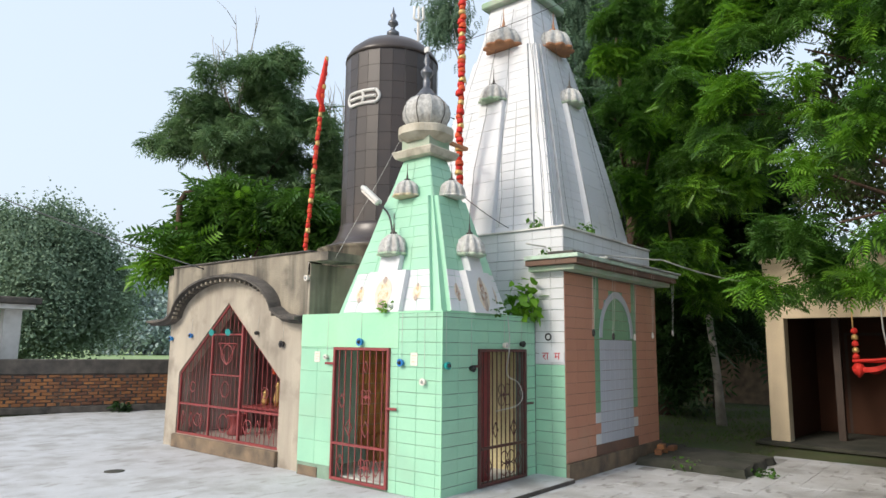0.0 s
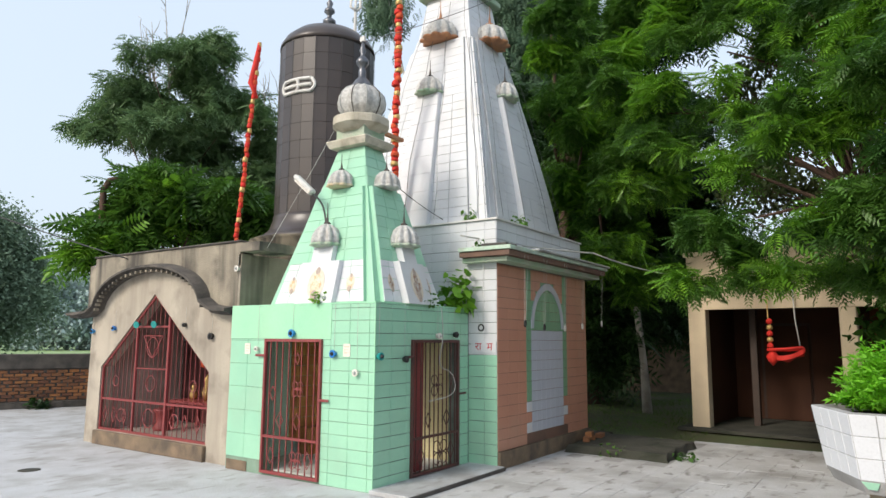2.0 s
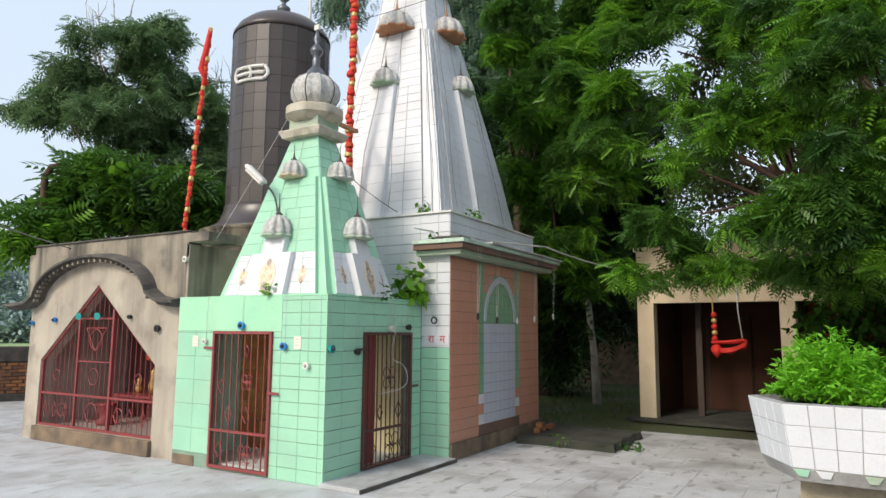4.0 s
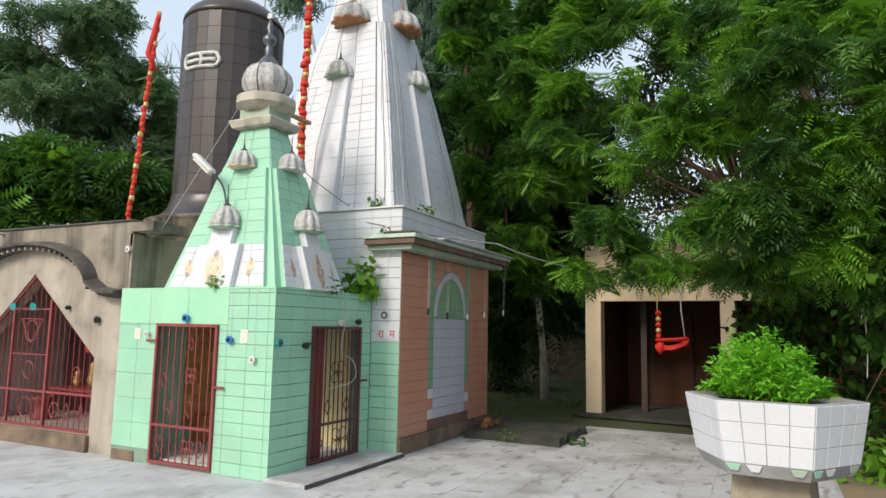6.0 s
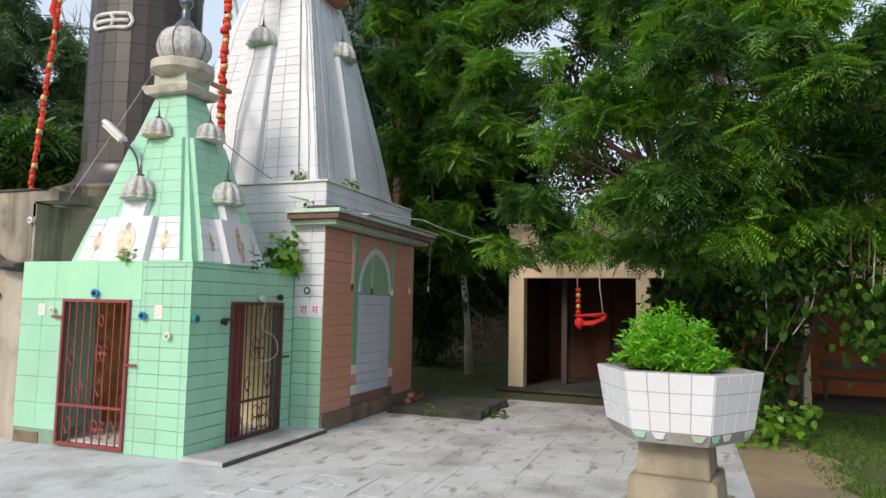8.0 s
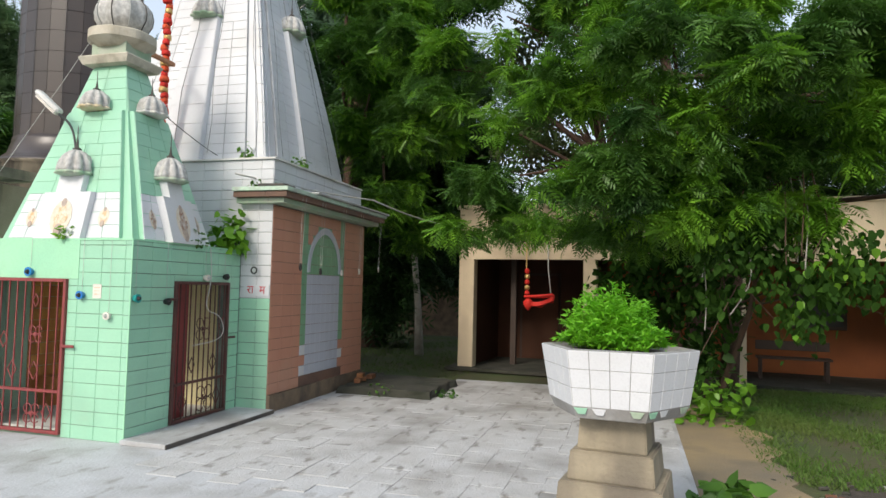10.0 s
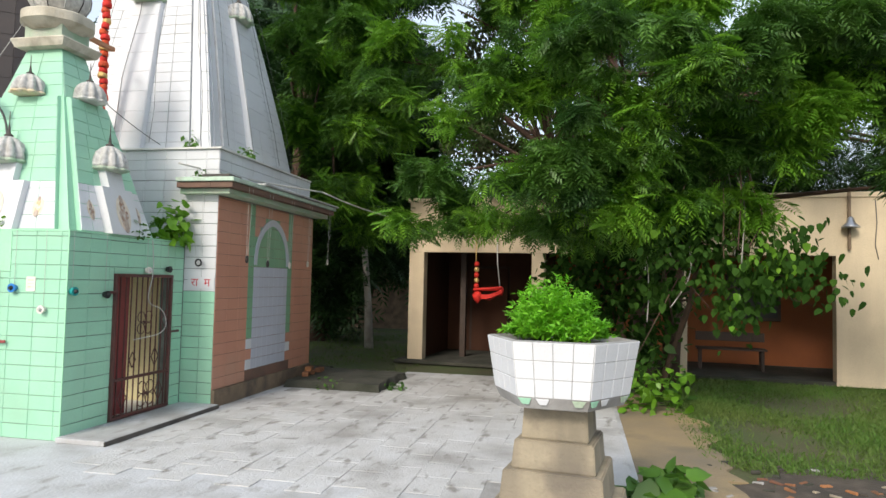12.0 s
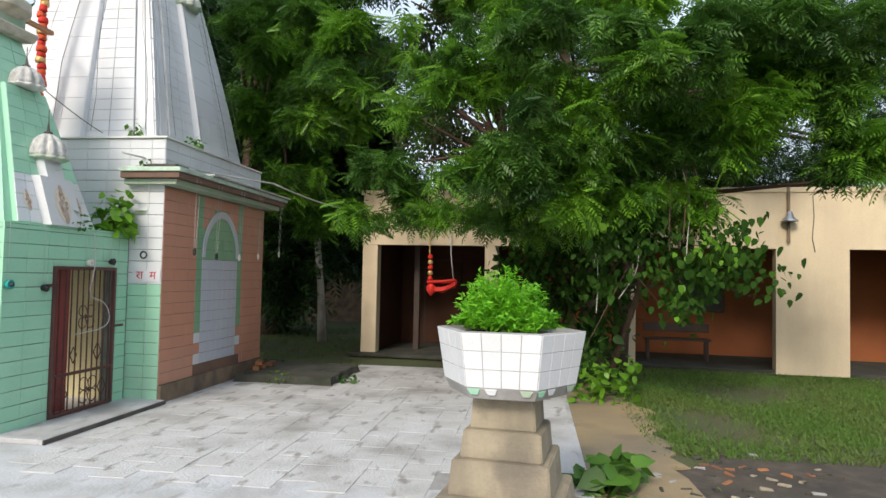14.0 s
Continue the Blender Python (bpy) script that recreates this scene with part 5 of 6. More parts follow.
climber = tree("heart_leaf_climber", (5.2, -6.3, 0), 3.0, (-2.0, -0.4), boughs([(3.2, -6.0, 2.5, 0.6, 0.4), (3.1, -6.5, 2.2, 0.6, 0.4), (3.0, -7.1, 2.0, 0.6, 0.4), (2.9, -7.4, 2.0, 0.35, 0.25), (2.8, -7.8, 1.7, 0.3, 0.2), (3.0, -6.9, 1.4, 0.3, 0.2), (3.2, -6.0, 1.6, 0.2, 0.2), (2.7, -5.7, 0.9, 0.1, 0.2), (2.8, -7.6, 2.0, 0.25, 0.15)]),
    240, 7, heart, M_leaf_climber, 10, "heart-leaved climber trailing from the neem tree", M_bark, 0.05, spread=0.15, size=(0.45, 0.95), droop=0.9, limbs=16, young=M_leaf_young, share=0.06)
vine = random.Random(18)
for k in range(16):
    x, y, z = 2.9 + vine.uniform(-0.25, 0.5), -5.2 - 2.4 * vine.random(), vine.uniform(2.6, 3.5)
    n = vine.uniform(0.7, 1.5)
    pts = smooth([(x, y, z), (x + vine.gauss(0, 0.05), y + vine.gauss(0, 0.06), z - n * 0.35), (x + vine.gauss(0, 0.05), y + vine.gauss(0, 0.10), z - n * 0.7), (x, y + vine.gauss(0, 0.1), z - n)], 2)
    part("hanging_stem", tube(bmesh.new(), pts, 0.008, 5), M_bark_pale if k % 2 else M_bark, climber, "bare trailing stem")
# tree in the field, its haze tinted into the leaves
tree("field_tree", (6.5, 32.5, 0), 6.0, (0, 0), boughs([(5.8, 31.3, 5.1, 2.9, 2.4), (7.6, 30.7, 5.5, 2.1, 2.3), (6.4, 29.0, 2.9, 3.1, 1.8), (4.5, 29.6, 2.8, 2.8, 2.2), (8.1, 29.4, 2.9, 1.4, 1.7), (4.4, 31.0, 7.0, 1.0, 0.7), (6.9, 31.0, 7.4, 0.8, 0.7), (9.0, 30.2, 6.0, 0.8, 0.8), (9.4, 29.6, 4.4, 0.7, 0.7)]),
    13000, 12, clump_leaf(0.135), M_leaf_far, 11, "green spreading tree beyond the boundary wall, haze tinted into its leaves", M_bark, 0.3, spread=0.5, size=(0.8, 1.5), limbs=8)
# far tree line; its mist lies in the pale leaf colour alone
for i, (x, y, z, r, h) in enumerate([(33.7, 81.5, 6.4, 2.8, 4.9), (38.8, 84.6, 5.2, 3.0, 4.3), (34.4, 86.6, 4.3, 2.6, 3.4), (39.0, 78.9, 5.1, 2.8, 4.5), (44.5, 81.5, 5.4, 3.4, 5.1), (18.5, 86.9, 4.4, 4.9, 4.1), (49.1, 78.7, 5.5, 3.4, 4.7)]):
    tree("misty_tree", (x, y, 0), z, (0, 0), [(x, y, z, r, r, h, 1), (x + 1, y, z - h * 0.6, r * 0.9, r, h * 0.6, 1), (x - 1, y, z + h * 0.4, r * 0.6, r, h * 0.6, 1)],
         950, 8, broad_far, M_leaf_haze, 40 + i, "pale distant tree with the morning haze put into its colour", M_leaf_haze, 0.2, spread=0.9, size=(1.0, 2.0), limbs=3, group="misty tree line")
tree("leafy_shrub", (4.9, -5.6, 0), 1.8, (-0.1, 0), boughs([(4.7, -5.0, 1.8, 0.3, 0.3), (4.7, -5.6, 1.5, 0.45, 0.4), (4.6, -6.1, 1.4, 0.4, 0.5), (4.7, -5.7, 0.8, 0.35, 0.4), (4.8, -5.3, 2.2, 0.4, 0.3), (4.7, -6.0, 2.1, 0.5, 0.4)]),
    330, 7, heart, M_leaf_climber, 15, "dark leafy shrub growing round the neem trunk", M_bark, 0.05, spread=0.14, size=(0.6, 1.1), droop=0.5, limbs=12)
# added backdrop trees that close off low sky light behind the yard
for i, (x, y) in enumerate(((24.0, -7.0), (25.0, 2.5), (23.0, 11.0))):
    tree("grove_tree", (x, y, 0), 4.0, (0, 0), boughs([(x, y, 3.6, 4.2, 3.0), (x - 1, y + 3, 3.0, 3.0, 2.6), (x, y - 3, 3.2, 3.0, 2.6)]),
         1500, 9, clump_leaf(0.45), M_leaf_dark, 60 + i, "added dense tree with shade-dark leaves beyond the rear wall", M_bark, 0.2, spread=0.5, limbs=6, group="grove behind the wall")
def bare_crown(at, height, seed, label, r0, reach):
    """A leafless tree of forking twigs."""
    rr = random.Random(seed)
    t = thing("bare_tree", at, label, "tree", "leafless trees")
    base = Vector(at)
    top = base + Vector((0.1, 0.1, height * 0.55))
    part("trunk", tube(bmesh.new(), [base - Vector((0, 0, 0.1)), base.lerp(top, 0.5), top], [r0, r0 * 0.8, r0 * 0.6], 8), M_bark_pale, t)
    for i in range(8):
        bm = bmesh.new()
        s = base.lerp(top, rr.uniform(0.75, 1.0))
        e = top + Vector((rr.gauss(0, reach), rr.gauss(0, reach), height * rr.uniform(0.25, 0.45)))
        k = s.lerp(e, 0.5) + Vector((rr.gauss(0, 0.1), rr.gauss(0, 0.1), 0.2))
        tube(bm, [s, k, e], [r0 * 0.4, r0 * 0.28, r0 * 0.1], 5)
        for j in range(6):
            p = k.lerp(e, rr.random())
            q = p + Vector((rr.gauss(0, reach * 0.4), rr.gauss(0, reach * 0.4), rr.uniform(0.2, 1.0) * reach))
            tube(bm, [p, p.lerp(q, 0.5) + Vector((0.04, -0.04, 0.05)), q], [r0 * 0.13, r0 * 0.1, r0 * 0.05], 4)
        part("limb", bm, M_bark_pale, t)
bare_crown((6.0, 14.4, 0), 13.0, 71, "leafless grey twigs rising above the broadleaf tree", 0.10, 0.8)
bare_crown((9.6, 12.6, 0), 11.5, 72, "leafless grey twigs beside the dark tower", 0.10, 0.8)
old = thing("dead_stump", (2.6, 10.2, 0), "broken bent pole behind the arched shrine", "stump")
part("trunk", tube(bmesh.new(), [(2.2, 9.9, -0.1), (2.15, 9.95, 3.0), (2.1, 10.0, 5.05), (2.2, 9.95, 5.3), (2.45, 9.8, 5.4)], [0.1, 0.09, 0.075, 0.075, 0.06], 8), M_bark, old)
pale = thing("bare_tree", (10.4, 0.15, 0), "slender pale trunk in the shade behind the yard", "tree")
part("trunk", tube(bmesh.new(), [(10.4, 0.15, -0.1), (10.36, 0.2, 1.2), (10.3, 0.32, 2.6), (10.4, 0.5, 4.6)], [0.13, 0.09, 0.08, 0.05], 8), M_bark_pale, pale)


# ---- ground cover ----
bm = bmesh.new()
rim = ragged((0.4, -12), (1.2, -7.4), 18, 0.16, 4) + ragged((1.1, -7.2), (0.3, -6.3), 8, 0.08, 5)
loft(bm, [[(-14, -12, z)] + [(x, y, z) for x, y in rim] + [(-14, -6.3, z)] for z in (-0.2, -0.014)])
solid("soil_patch", bm, M_soil, "bare brown trodden soil beside the lawn", "soil", kind="structure")
blade = (np.array([(-0.004, 0, 0), (0.004, 0, 0), (0.007, 0.022, 0.04), (-0.001, 0.05, 0.062)]), np.array([(0, 1, 2, 3)]))
def lawn(name, n, x0, x1, y0, y1, seed, label, clear):
    r = np.random.default_rng(seed)
    p = np.stack([r.uniform(x0, x1, n), r.uniform(y0, y1, n), np.full(n, -0.03)], 1)
    keep = np.sin(p[:, 0] * 1.9 + np.sin(p[:, 1] * 1.3) * 2) + np.sin(p[:, 1] * 2.3 + p[:, 0]) + r.normal(size=n) * 0.9 > clear
    p = p[keep]
    n = len(p)
    ob = new(name, scatter_mesh(name, blade, p, r.uniform(0, 6.28, n), r.normal(0, 0.25, n), r.normal(0, 0.3, n), r.uniform(0.25, 1.05, n), M_grass))
    tagged(ob, label, "grass", kind="stuff")
lawn("lawn_grass", 130000, 0.9, 7.4, -12.5, -6.5, 21, "patchy green grass in front of the verandah", -0.25)
lawn("shade_grass", 28000, 5.4, 16, -1.9, 6, 22, "dark green grass in the shade behind the temple", -0.6)
lawn("path_edge_grass", 5000, -1.0, 5.0, -6.75, -6.3, 24, "thin grass straggling over the path edge", 0.5)
lawn("edge_weeds", 900, 5.2, 7.6, -6.4, -4.3, 23, "low weeds along the paving edge", 0.4)

# worn pavers of the walk
def pavers():
    r = random.Random(5)
    shapes = []
    for k in range(6):
        bm = bmesh.new()
        w, d = 0.452, 0.302
        j = [r.uniform(-0.006, 0.006) for _ in range(8)]
        lo = [(-w / 2 + j[0], -d / 2 + j[1]), (w / 2 + j[2], -d / 2 + j[3]), (w / 2 + j[4], d / 2 + j[5]), (-w / 2 + j[6], d / 2 + j[7])]
        loft(bm, [[(x * f, y * f, z) for x, y in lo] for f, z in ((1.0, -0.004), (1.0, 0.005), (0.98, 0.007))])
        shapes.append(mesh_of("paver", bm, M_paver))
    walk_ob = thing("paved_walk", (3, -3, 0), "worn grey pavers with dark gaps leading to the verandah", "paving", kind="structure")
    part("bedding", a_box(-0.6, 6.0, -5.45, -1.95, 0.0, 0.0015), M_bed, walk_ob)
    part("bedding", a_box(-0.6, 3.8, -1.949, -0.75, 0.0, 0.0015), M_bed, walk_ob)
    row = 0
    y = -5.4
    while y < -0.75:
        x = -0.6 + (0.22 if row % 2 else 0)
        while x < 6.0:
            if not (x < 2.2 and y > -0.75) and not (x > 3.6 and y > -2.1) and not (x < -0.3 and y < -4.3):
                ob = adopt(new("paver", r.choice(shapes)), walk_ob)
                ob.matrix_basis = Matrix.Translation((x, y, r.uniform(-0.003, 0.001))) @ Euler((r.gauss(0, 0.004), r.gauss(0, 0.004), r.gauss(0, 0.012))).to_matrix().to_4x4()
            x += 0.455
        y += 0.305
        row += 1

# old stone platform, loose bricks
def rough_slab(x0, x1, y0, y1, h, seed):
    """A slab with broken, uneven edges."""
    rr = random.Random(seed)
    ring = ragged((x0, y0), (x1, y0), 9, 0.03, seed)[:-1] + ragged((x1, y0), (x1, y1), 9, 0.03, seed + 1)[:-1] + ragged((x1, y1), (x0, y1), 9, 0.03, seed + 2)[:-1] + ragged((x0, y1), (x0, y0), 9, 0.03, seed + 3)[:-1]
    cx, cy = (x0 + x1) / 2, (y0 + y1) / 2
    rings = []
    for f, z, j in ((1.03, 0.0, 0.0), (1.0, h * 0.45, 0.01), (0.985, h * 0.9, 0.012), (0.95, h, 0.01), (0.5, h, 0.012)):
        rings.append([(cx + (x - cx) * f + rr.uniform(-j, j), cy + (y - cy) * f + rr.uniform(-j, j), z + (rr.uniform(-j, j) if z else 0)) for x, y in ring])
    return loft(bmesh.new(), rings)
slab = thing("stone_platform", (4.4, -1.4, 0), "low mossy broken stone platform beside the temple", "platform")
part("slab", rough_slab(3.86, 5.45, -2.12, -0.62, 0.115, 31), M_slabgrey, slab)
part("slab", rough_slab(5.2, 6.0, -0.58, 0.3, 0.07, 37), M_slabgrey, slab)
def loose_brick(x, y, z, yaw, tilt=0.0, m=M_brick):
    ob = solid("loose_brick", a_box(-0.11, 0.11, -0.052, 0.052, -0.035, 0.035, bevel=0.006), m, "loose weathered red brick on the ground", "brick", "loose bricks")
    ob.matrix_basis = Matrix.Translation((x, y, z)) @ Euler((tilt, 0, yaw)).to_matrix().to_4x4()
for x, y, z, yaw in ((4.35, -0.75, 0.15, 0.3), (4.62, -0.72, 0.15, 0.5), (4.9, -0.76, 0.15, 0.1), (4.5, -0.74, 0.215, 0.2)):
    loose_brick(x, y, z, yaw)
r = random.Random(8)
for k in range(56):
    m = (M_brick, M_pedestal, M_slabgrey, M_soil, M_soil, M_bed)[k % 6]
    ob = solid("brick_fragment", a_box(-r.uniform(0.02, 0.07), r.uniform(0.02, 0.06), -r.uniform(0.01, 0.025), r.uniform(0.01, 0.025), -0.02, 0.008, bevel=0.005), m, "broken brick and stone chip half sunk in the soil", "rubble", "brick rubble")
    ob.matrix_basis = Matrix.Translation((r.gauss(0.25, 0.42), r.gauss(-7.05, 0.40), -0.012 + 0.008 * r.random())) @ Euler((r.gauss(0, 0.12), r.gauss(0, 0.12), r.gauss(1.5, 0.7))).to_matrix().to_4x4()

# ---- boundary walls and far structures ----
bw = thing("boundary_wall", (1, 12.6, 0), "low weathered brick wall with a dark plaster coping", "wall")
dirw = Vector((3.11, -1.24, 0)).normalized()
BW = Matrix.Translation((-0.21, 13.07, 0)) @ Matrix.Rotation(math.atan2(dirw.y, dirw.x), 4, 'Z')
wall_core = part("wall_core", a_box(-12, 6.0, 0.02, 0.24, 0, 1.27, m=BW), M_mould, bw)
part("coping", a_box(-12, 6.0, -0.02, 0.28, 0.92, 1.28, m=BW, bevel=0.02), M_mould, bw, "blackened plaster coping")
part("wall_base", a_box(-12, 6.0, -0.03, 0.0, 0.0, 0.16, m=BW, bevel=0.01), M_mould, bw)
for row in range(9):
    for k in range(18):
        u = -0.5 + 0.245 * k + (0.12 if row % 2 else 0)
        ob = adopt(new("brick", tile_mesh(0.228, 0.072, 0.02, M_brick)), wall_core)
        ob.matrix_basis = BW @ Matrix.Translation((u + r.gauss(0, 0.008), 0.02 - r.uniform(0, 0.012), 0.21 + 0.082 * row + r.gauss(0, 0.004))) @ Euler((0, r.gauss(0, 0.02), r.gauss(0, 0.03))).to_matrix().to_4x4() @ Matrix.Diagonal((r.uniform(0.8, 1.0), 1, r.uniform(0.82, 1.08), 1))
gp = thing("gate_post", (0.1, 14.1, 0), "white gate post under a broken concrete canopy", "post")
part("post", a_box(-0.10, 0.30, 13.15, 13.45, 0, 2.5, m=Matrix.Translation((0, 0.9, 0)), bevel=0.01), M_white_paint, gp)
part("canopy_slab", a_box(-3.0, 0.62, 13.7, 14.7, 2.62, 2.80, bevel=0.03), M_mould, gp, "dark broken concrete canopy")
part("canopy_underside", a_box(-3.0, 0.5, 13.8, 14.6, 2.5, 2.619), M_white_paint, gp)
part("post", a_box(-1.2, -0.32, 14.1, 14.3, 0, 2.5), M_grey, gp)
back = thing("rear_boundary_wall", (17, -2, 0), "dark brown brick boundary wall behind the trees", "wall")
part("wall_face", a_box(17, 17.25, -16, 14, 0, 2.3), M_sill, back)
part("wall_cap", a_box(16.95, 17.3, -16, 14, 2.3, 2.38), M_mould, back)

# ---- verandah fittings ----
def vpos(u, d, z):
    return VM @ Vector((u, d, z))
bench = thing("wooden_bench", vpos(6.2, 1.2, 0.06), "dark wooden bench in the verandah", "bench")
part("seat", vbox(5.8, 7.1, 1.0, 1.35, 0.46, 0.50, 0.006), M_darkwood, bench)
part("backrest", vbox(5.8, 7.1, 1.32, 1.35, 0.62, 0.80, 0.006), M_darkwood, bench)
for u in (5.85, 7.0):
    for d in (1.03, 1.30):
        part("leg", vbox(u, u + 0.05, d, d + 0.04, 0.06, 0.459), M_darkwood, bench)
win = thing("barred_window", vpos(7.0, 2.39, 1.4), "dark window opening in the orange verandah wall", "window")
part("window_frame", vbox(6.5, 7.6, 2.36, 2.399, 1.0, 2.0, 0.01), M_darkwood, win)
part("pane", vbox(6.57, 7.53, 2.35, 2.359, 1.07, 1.93), M_black, win)
dr = thing("wooden_door", vpos(1.2, 2.39, 1.0), "dark brown wooden door at the back of the verandah", "door")
part("door_frame", vbox(0.75, 1.75, 2.36, 2.399, 0.06, 2.1, 0.01), M_darkwood, dr)
part("door_leaf", vbox(0.82, 1.68, 2.34, 2.359, 0.07, 2.03), M_bay_shade, dr)
part("timber_post", vbox(0.9, 1.02, 0.9, 1.02, 0.06, 2.89), M_darkwood, ver)
lamp = thing("wall_lamp", vpos(8.24, -0.1, 2.8), "bell-shaped grey metal lamp on a rusty wall pipe", "lamp")
part("pipe", rod(bmesh.new(), vpos(8.24, -0.05, 2.42), vpos(8.24, -0.05, 3.52), 0.03), M_sill, lamp)
bm = bmesh.new()
p = vpos(8.24, -0.12, 2.80)
lathe(bm, [(0.15, 0), (0.14, 0.03), (0.07, 0.09), (0.05, 0.17), (0.02, 0.2)], 16, p)
part("shade", bm, M_steel, lamp)
for u in (8.66,):
    solid("wall_cable", tube(bmesh.new(), [vpos(u, -0.01, 3.3), vpos(u + 0.02, -0.012, 2.9), vpos(u - 0.01, -0.01, 2.5), vpos(u + 0.04, -0.012, 2.25)], 0.008, 5), M_wire, "thin dark cable down the limewashed wall", "cable")

# red hanging cradle
sw = thing("hanging_cradle", (7.5, -3.25, 1.5), "small cradle wrapped in bright red cloth on ropes", "cradle")
part("rope", tube(bmesh.new(), [(7.55, -3.02, 1.55), (7.55, -3.0, 2.1), (7.55, -3.0, 2.75)], 0.012, 6), M_gold, sw)
part("rope", tube(bmesh.new(), [(7.55, -3.5, 1.58), (7.55, -3.44, 2.1), (7.55, -3.42, 2.75)], 0.012, 6), M_wire_pale, sw)
part("hook_bar", rod(bmesh.new(), (7.55, -2.9, 2.75), (7.55, -3.5, 2.75), 0.012), M_steel, sw)
for k in range(5):
    part("tassel", lathe(bmesh.new(), [(0.02, -0.05), (0.055, -0.02), (0.05, 0.03), (0.015, 0.06)], 12, (7.53 + 0.012 * (k % 2), -3.02, 1.62 + 0.11 * k)), M_red if k % 2 == 0 else M_gold, sw)
part("bed_frame", tube(bmesh.new(), [(7.4, -2.98, 1.55), (7.4, -3.3, 1.57), (7.4, -3.55, 1.6)], 0.028, 8), M_red, sw)
part("bed_frame", tube(bmesh.new(), [(7.68, -2.98, 1.55), (7.68, -3.3, 1.55), (7.68, -3.55, 1.58)], 0.028, 8), M_red, sw)
bm = bmesh.new()
rows = []
for i in range(13):
    f = i / 12
    y = -2.98 - 0.57 * f
    zz = 1.52 - 0.10 * math.sin(math.pi * f) - (0.12 * (1 - f) ** 3)
    rows.append([(7.40, y, zz + 0.05), (7.40 + 0.02 * math.sin(9 * f), y, zz - 0.03), (7.54, y, zz - 0.06 - 0.02 * math.sin(14 * f)), (7.68, y, zz - 0.02), (7.68, y, zz + 0.05), (7.54, y, zz - 0.02)])
loft(bm, rows)
part("cloth", bm, M_red, sw, "bright red draped cloth")
part("cloth_corner", lathe(bmesh.new(), [(0.01, -0.20), (0.08, -0.12), (0.11, -0.03), (0.05, 0.05)], 10, (7.45, -3.06, 1.47), 5, 0.3), M_red, sw)
part("cloth_tip", lathe(bmesh.new(), [(0.01, -0.10), (0.05, -0.04), (0.05, 0.02), (0.01, 0.06)], 10, (7.45, -3.54, 1.56), 5, 0.3), M_red, sw)

# ---- flag poles wrapped in cloth ----
def wrapped_pole(base, top, r0, ring, label, seed):
    rr = random.Random(seed)
    pl = thing("flag_pole", base, label, "flag pole")
    b, t = Vector(base), Vector(top)
    part("pole", rod(bmesh.new(), b, t, r0 * 0.4), M_wire, pl)
    n = int((t - b).length / 0.075)
    for k in range(n):
        p, q = b.lerp(t, k / n), b.lerp(t, (k + 1) / n)
        w = r0 * rr.uniform(0.85, 1.2)
        off = Vector((rr.gauss(0, r0 * 0.15), rr.gauss(0, r0 * 0.15), 0))
        part("cloth_wrap", tube(bmesh.new(), [p + off, p.lerp(q, 0.3) + off, p.lerp(q, 0.7) + off, q], [w * 0.9, w, w * 0.95, w * 0.85], 9), M_gold if k % ring == ring - 1 else (M_orange if k % 2 else M_red), pl)
    return pl
p1 = wrapped_pole((0.36, 3.0, 3.0), (0.52, 2.86, 6.2), 0.034, 6, "thin pole wound with orange-red cloth on the shrine roof", 2)
part("flag_cloth", tube(bmesh.new(), [(0.52, 2.86, 6.2), (0.49, 2.89, 5.85), (0.46, 2.94, 5.55), (0.50, 2.84, 5.3)], [0.025, 0.045, 0.05, 0.02], 8), M_red, p1, "furled red flag")
wrapped_pole((1.93, 1.32, 2.15), (1.97, 1.28, 8.2), 0.058, 5, "tall pole wound with red and gold cloth between the spires", 4)
part("pole_bracket", a_box(0.84, 1.95, 1.14, 1.20, 4.705, 4.755), M_rust, shrine, "rusty bracket holding the pole")
# small white block painted in for the bright glint on the finial's tip
part("finial_flag", a_box(0.80, 0.84, 0.98, 1.06, 5.86, 5.93), M_white_paint, shrine)

# ---- lamps, rings, bulbs and cables ----
fl = thing("flood_lamp", (0.42, 1.2, 3.2), "small white street lamp on a bent pipe", "lamp")
part("arm", tube(bmesh.new(), smooth([(0.34, 1.14, 3.05), (0.30, 1.15, 3.36), (0.24, 1.19, 3.50), (0.15, 1.24, 3.56)]), 0.014, 6), M_wire, fl)
LM = Matrix.Translation((0.125, 1.37, 3.69)) @ Matrix.Rotation(math.atan2(0.30, -0.05), 4, 'Z') @ Matrix.Rotation(radians(-41), 4, 'Y')
part("housing", a_box(-0.19, 0.19, -0.06, 0.06, -0.015, 0.045, m=LM, bevel=0.02), M_white_paint, fl)
part("diffuser", a_box(-0.17, 0.15, -0.05, 0.05, -0.04, -0.016, m=LM, bevel=0.01), M_paper, fl)

def hung_ring(p, top, m, grp, label):
    g = thing("hanging_ring", p, label, "ring", grp)
    c = Vector(p)
    side = Vector((0.055, 0.012, 0)) if abs(top[0] - p[0]) < 0.3 and top[1] < -0.5 else Vector((0, 0.055, 0))
    part("ring", tube(bmesh.new(), [c + side * 0.75 * math.cos(a) + Vector((0, 0, 0.042 * math.sin(a))) for a in [2 * math.pi * k / 14 for k in range(15)]], 0.011, 6), m, g)
    for s in (-1, 1):
        part("string", rod(bmesh.new(), c + side * 0.6 * s + Vector((0, 0, 0.03)), Vector(top) + side * 1.6 * s, 0.002, n=4), M_wire_pale, g)
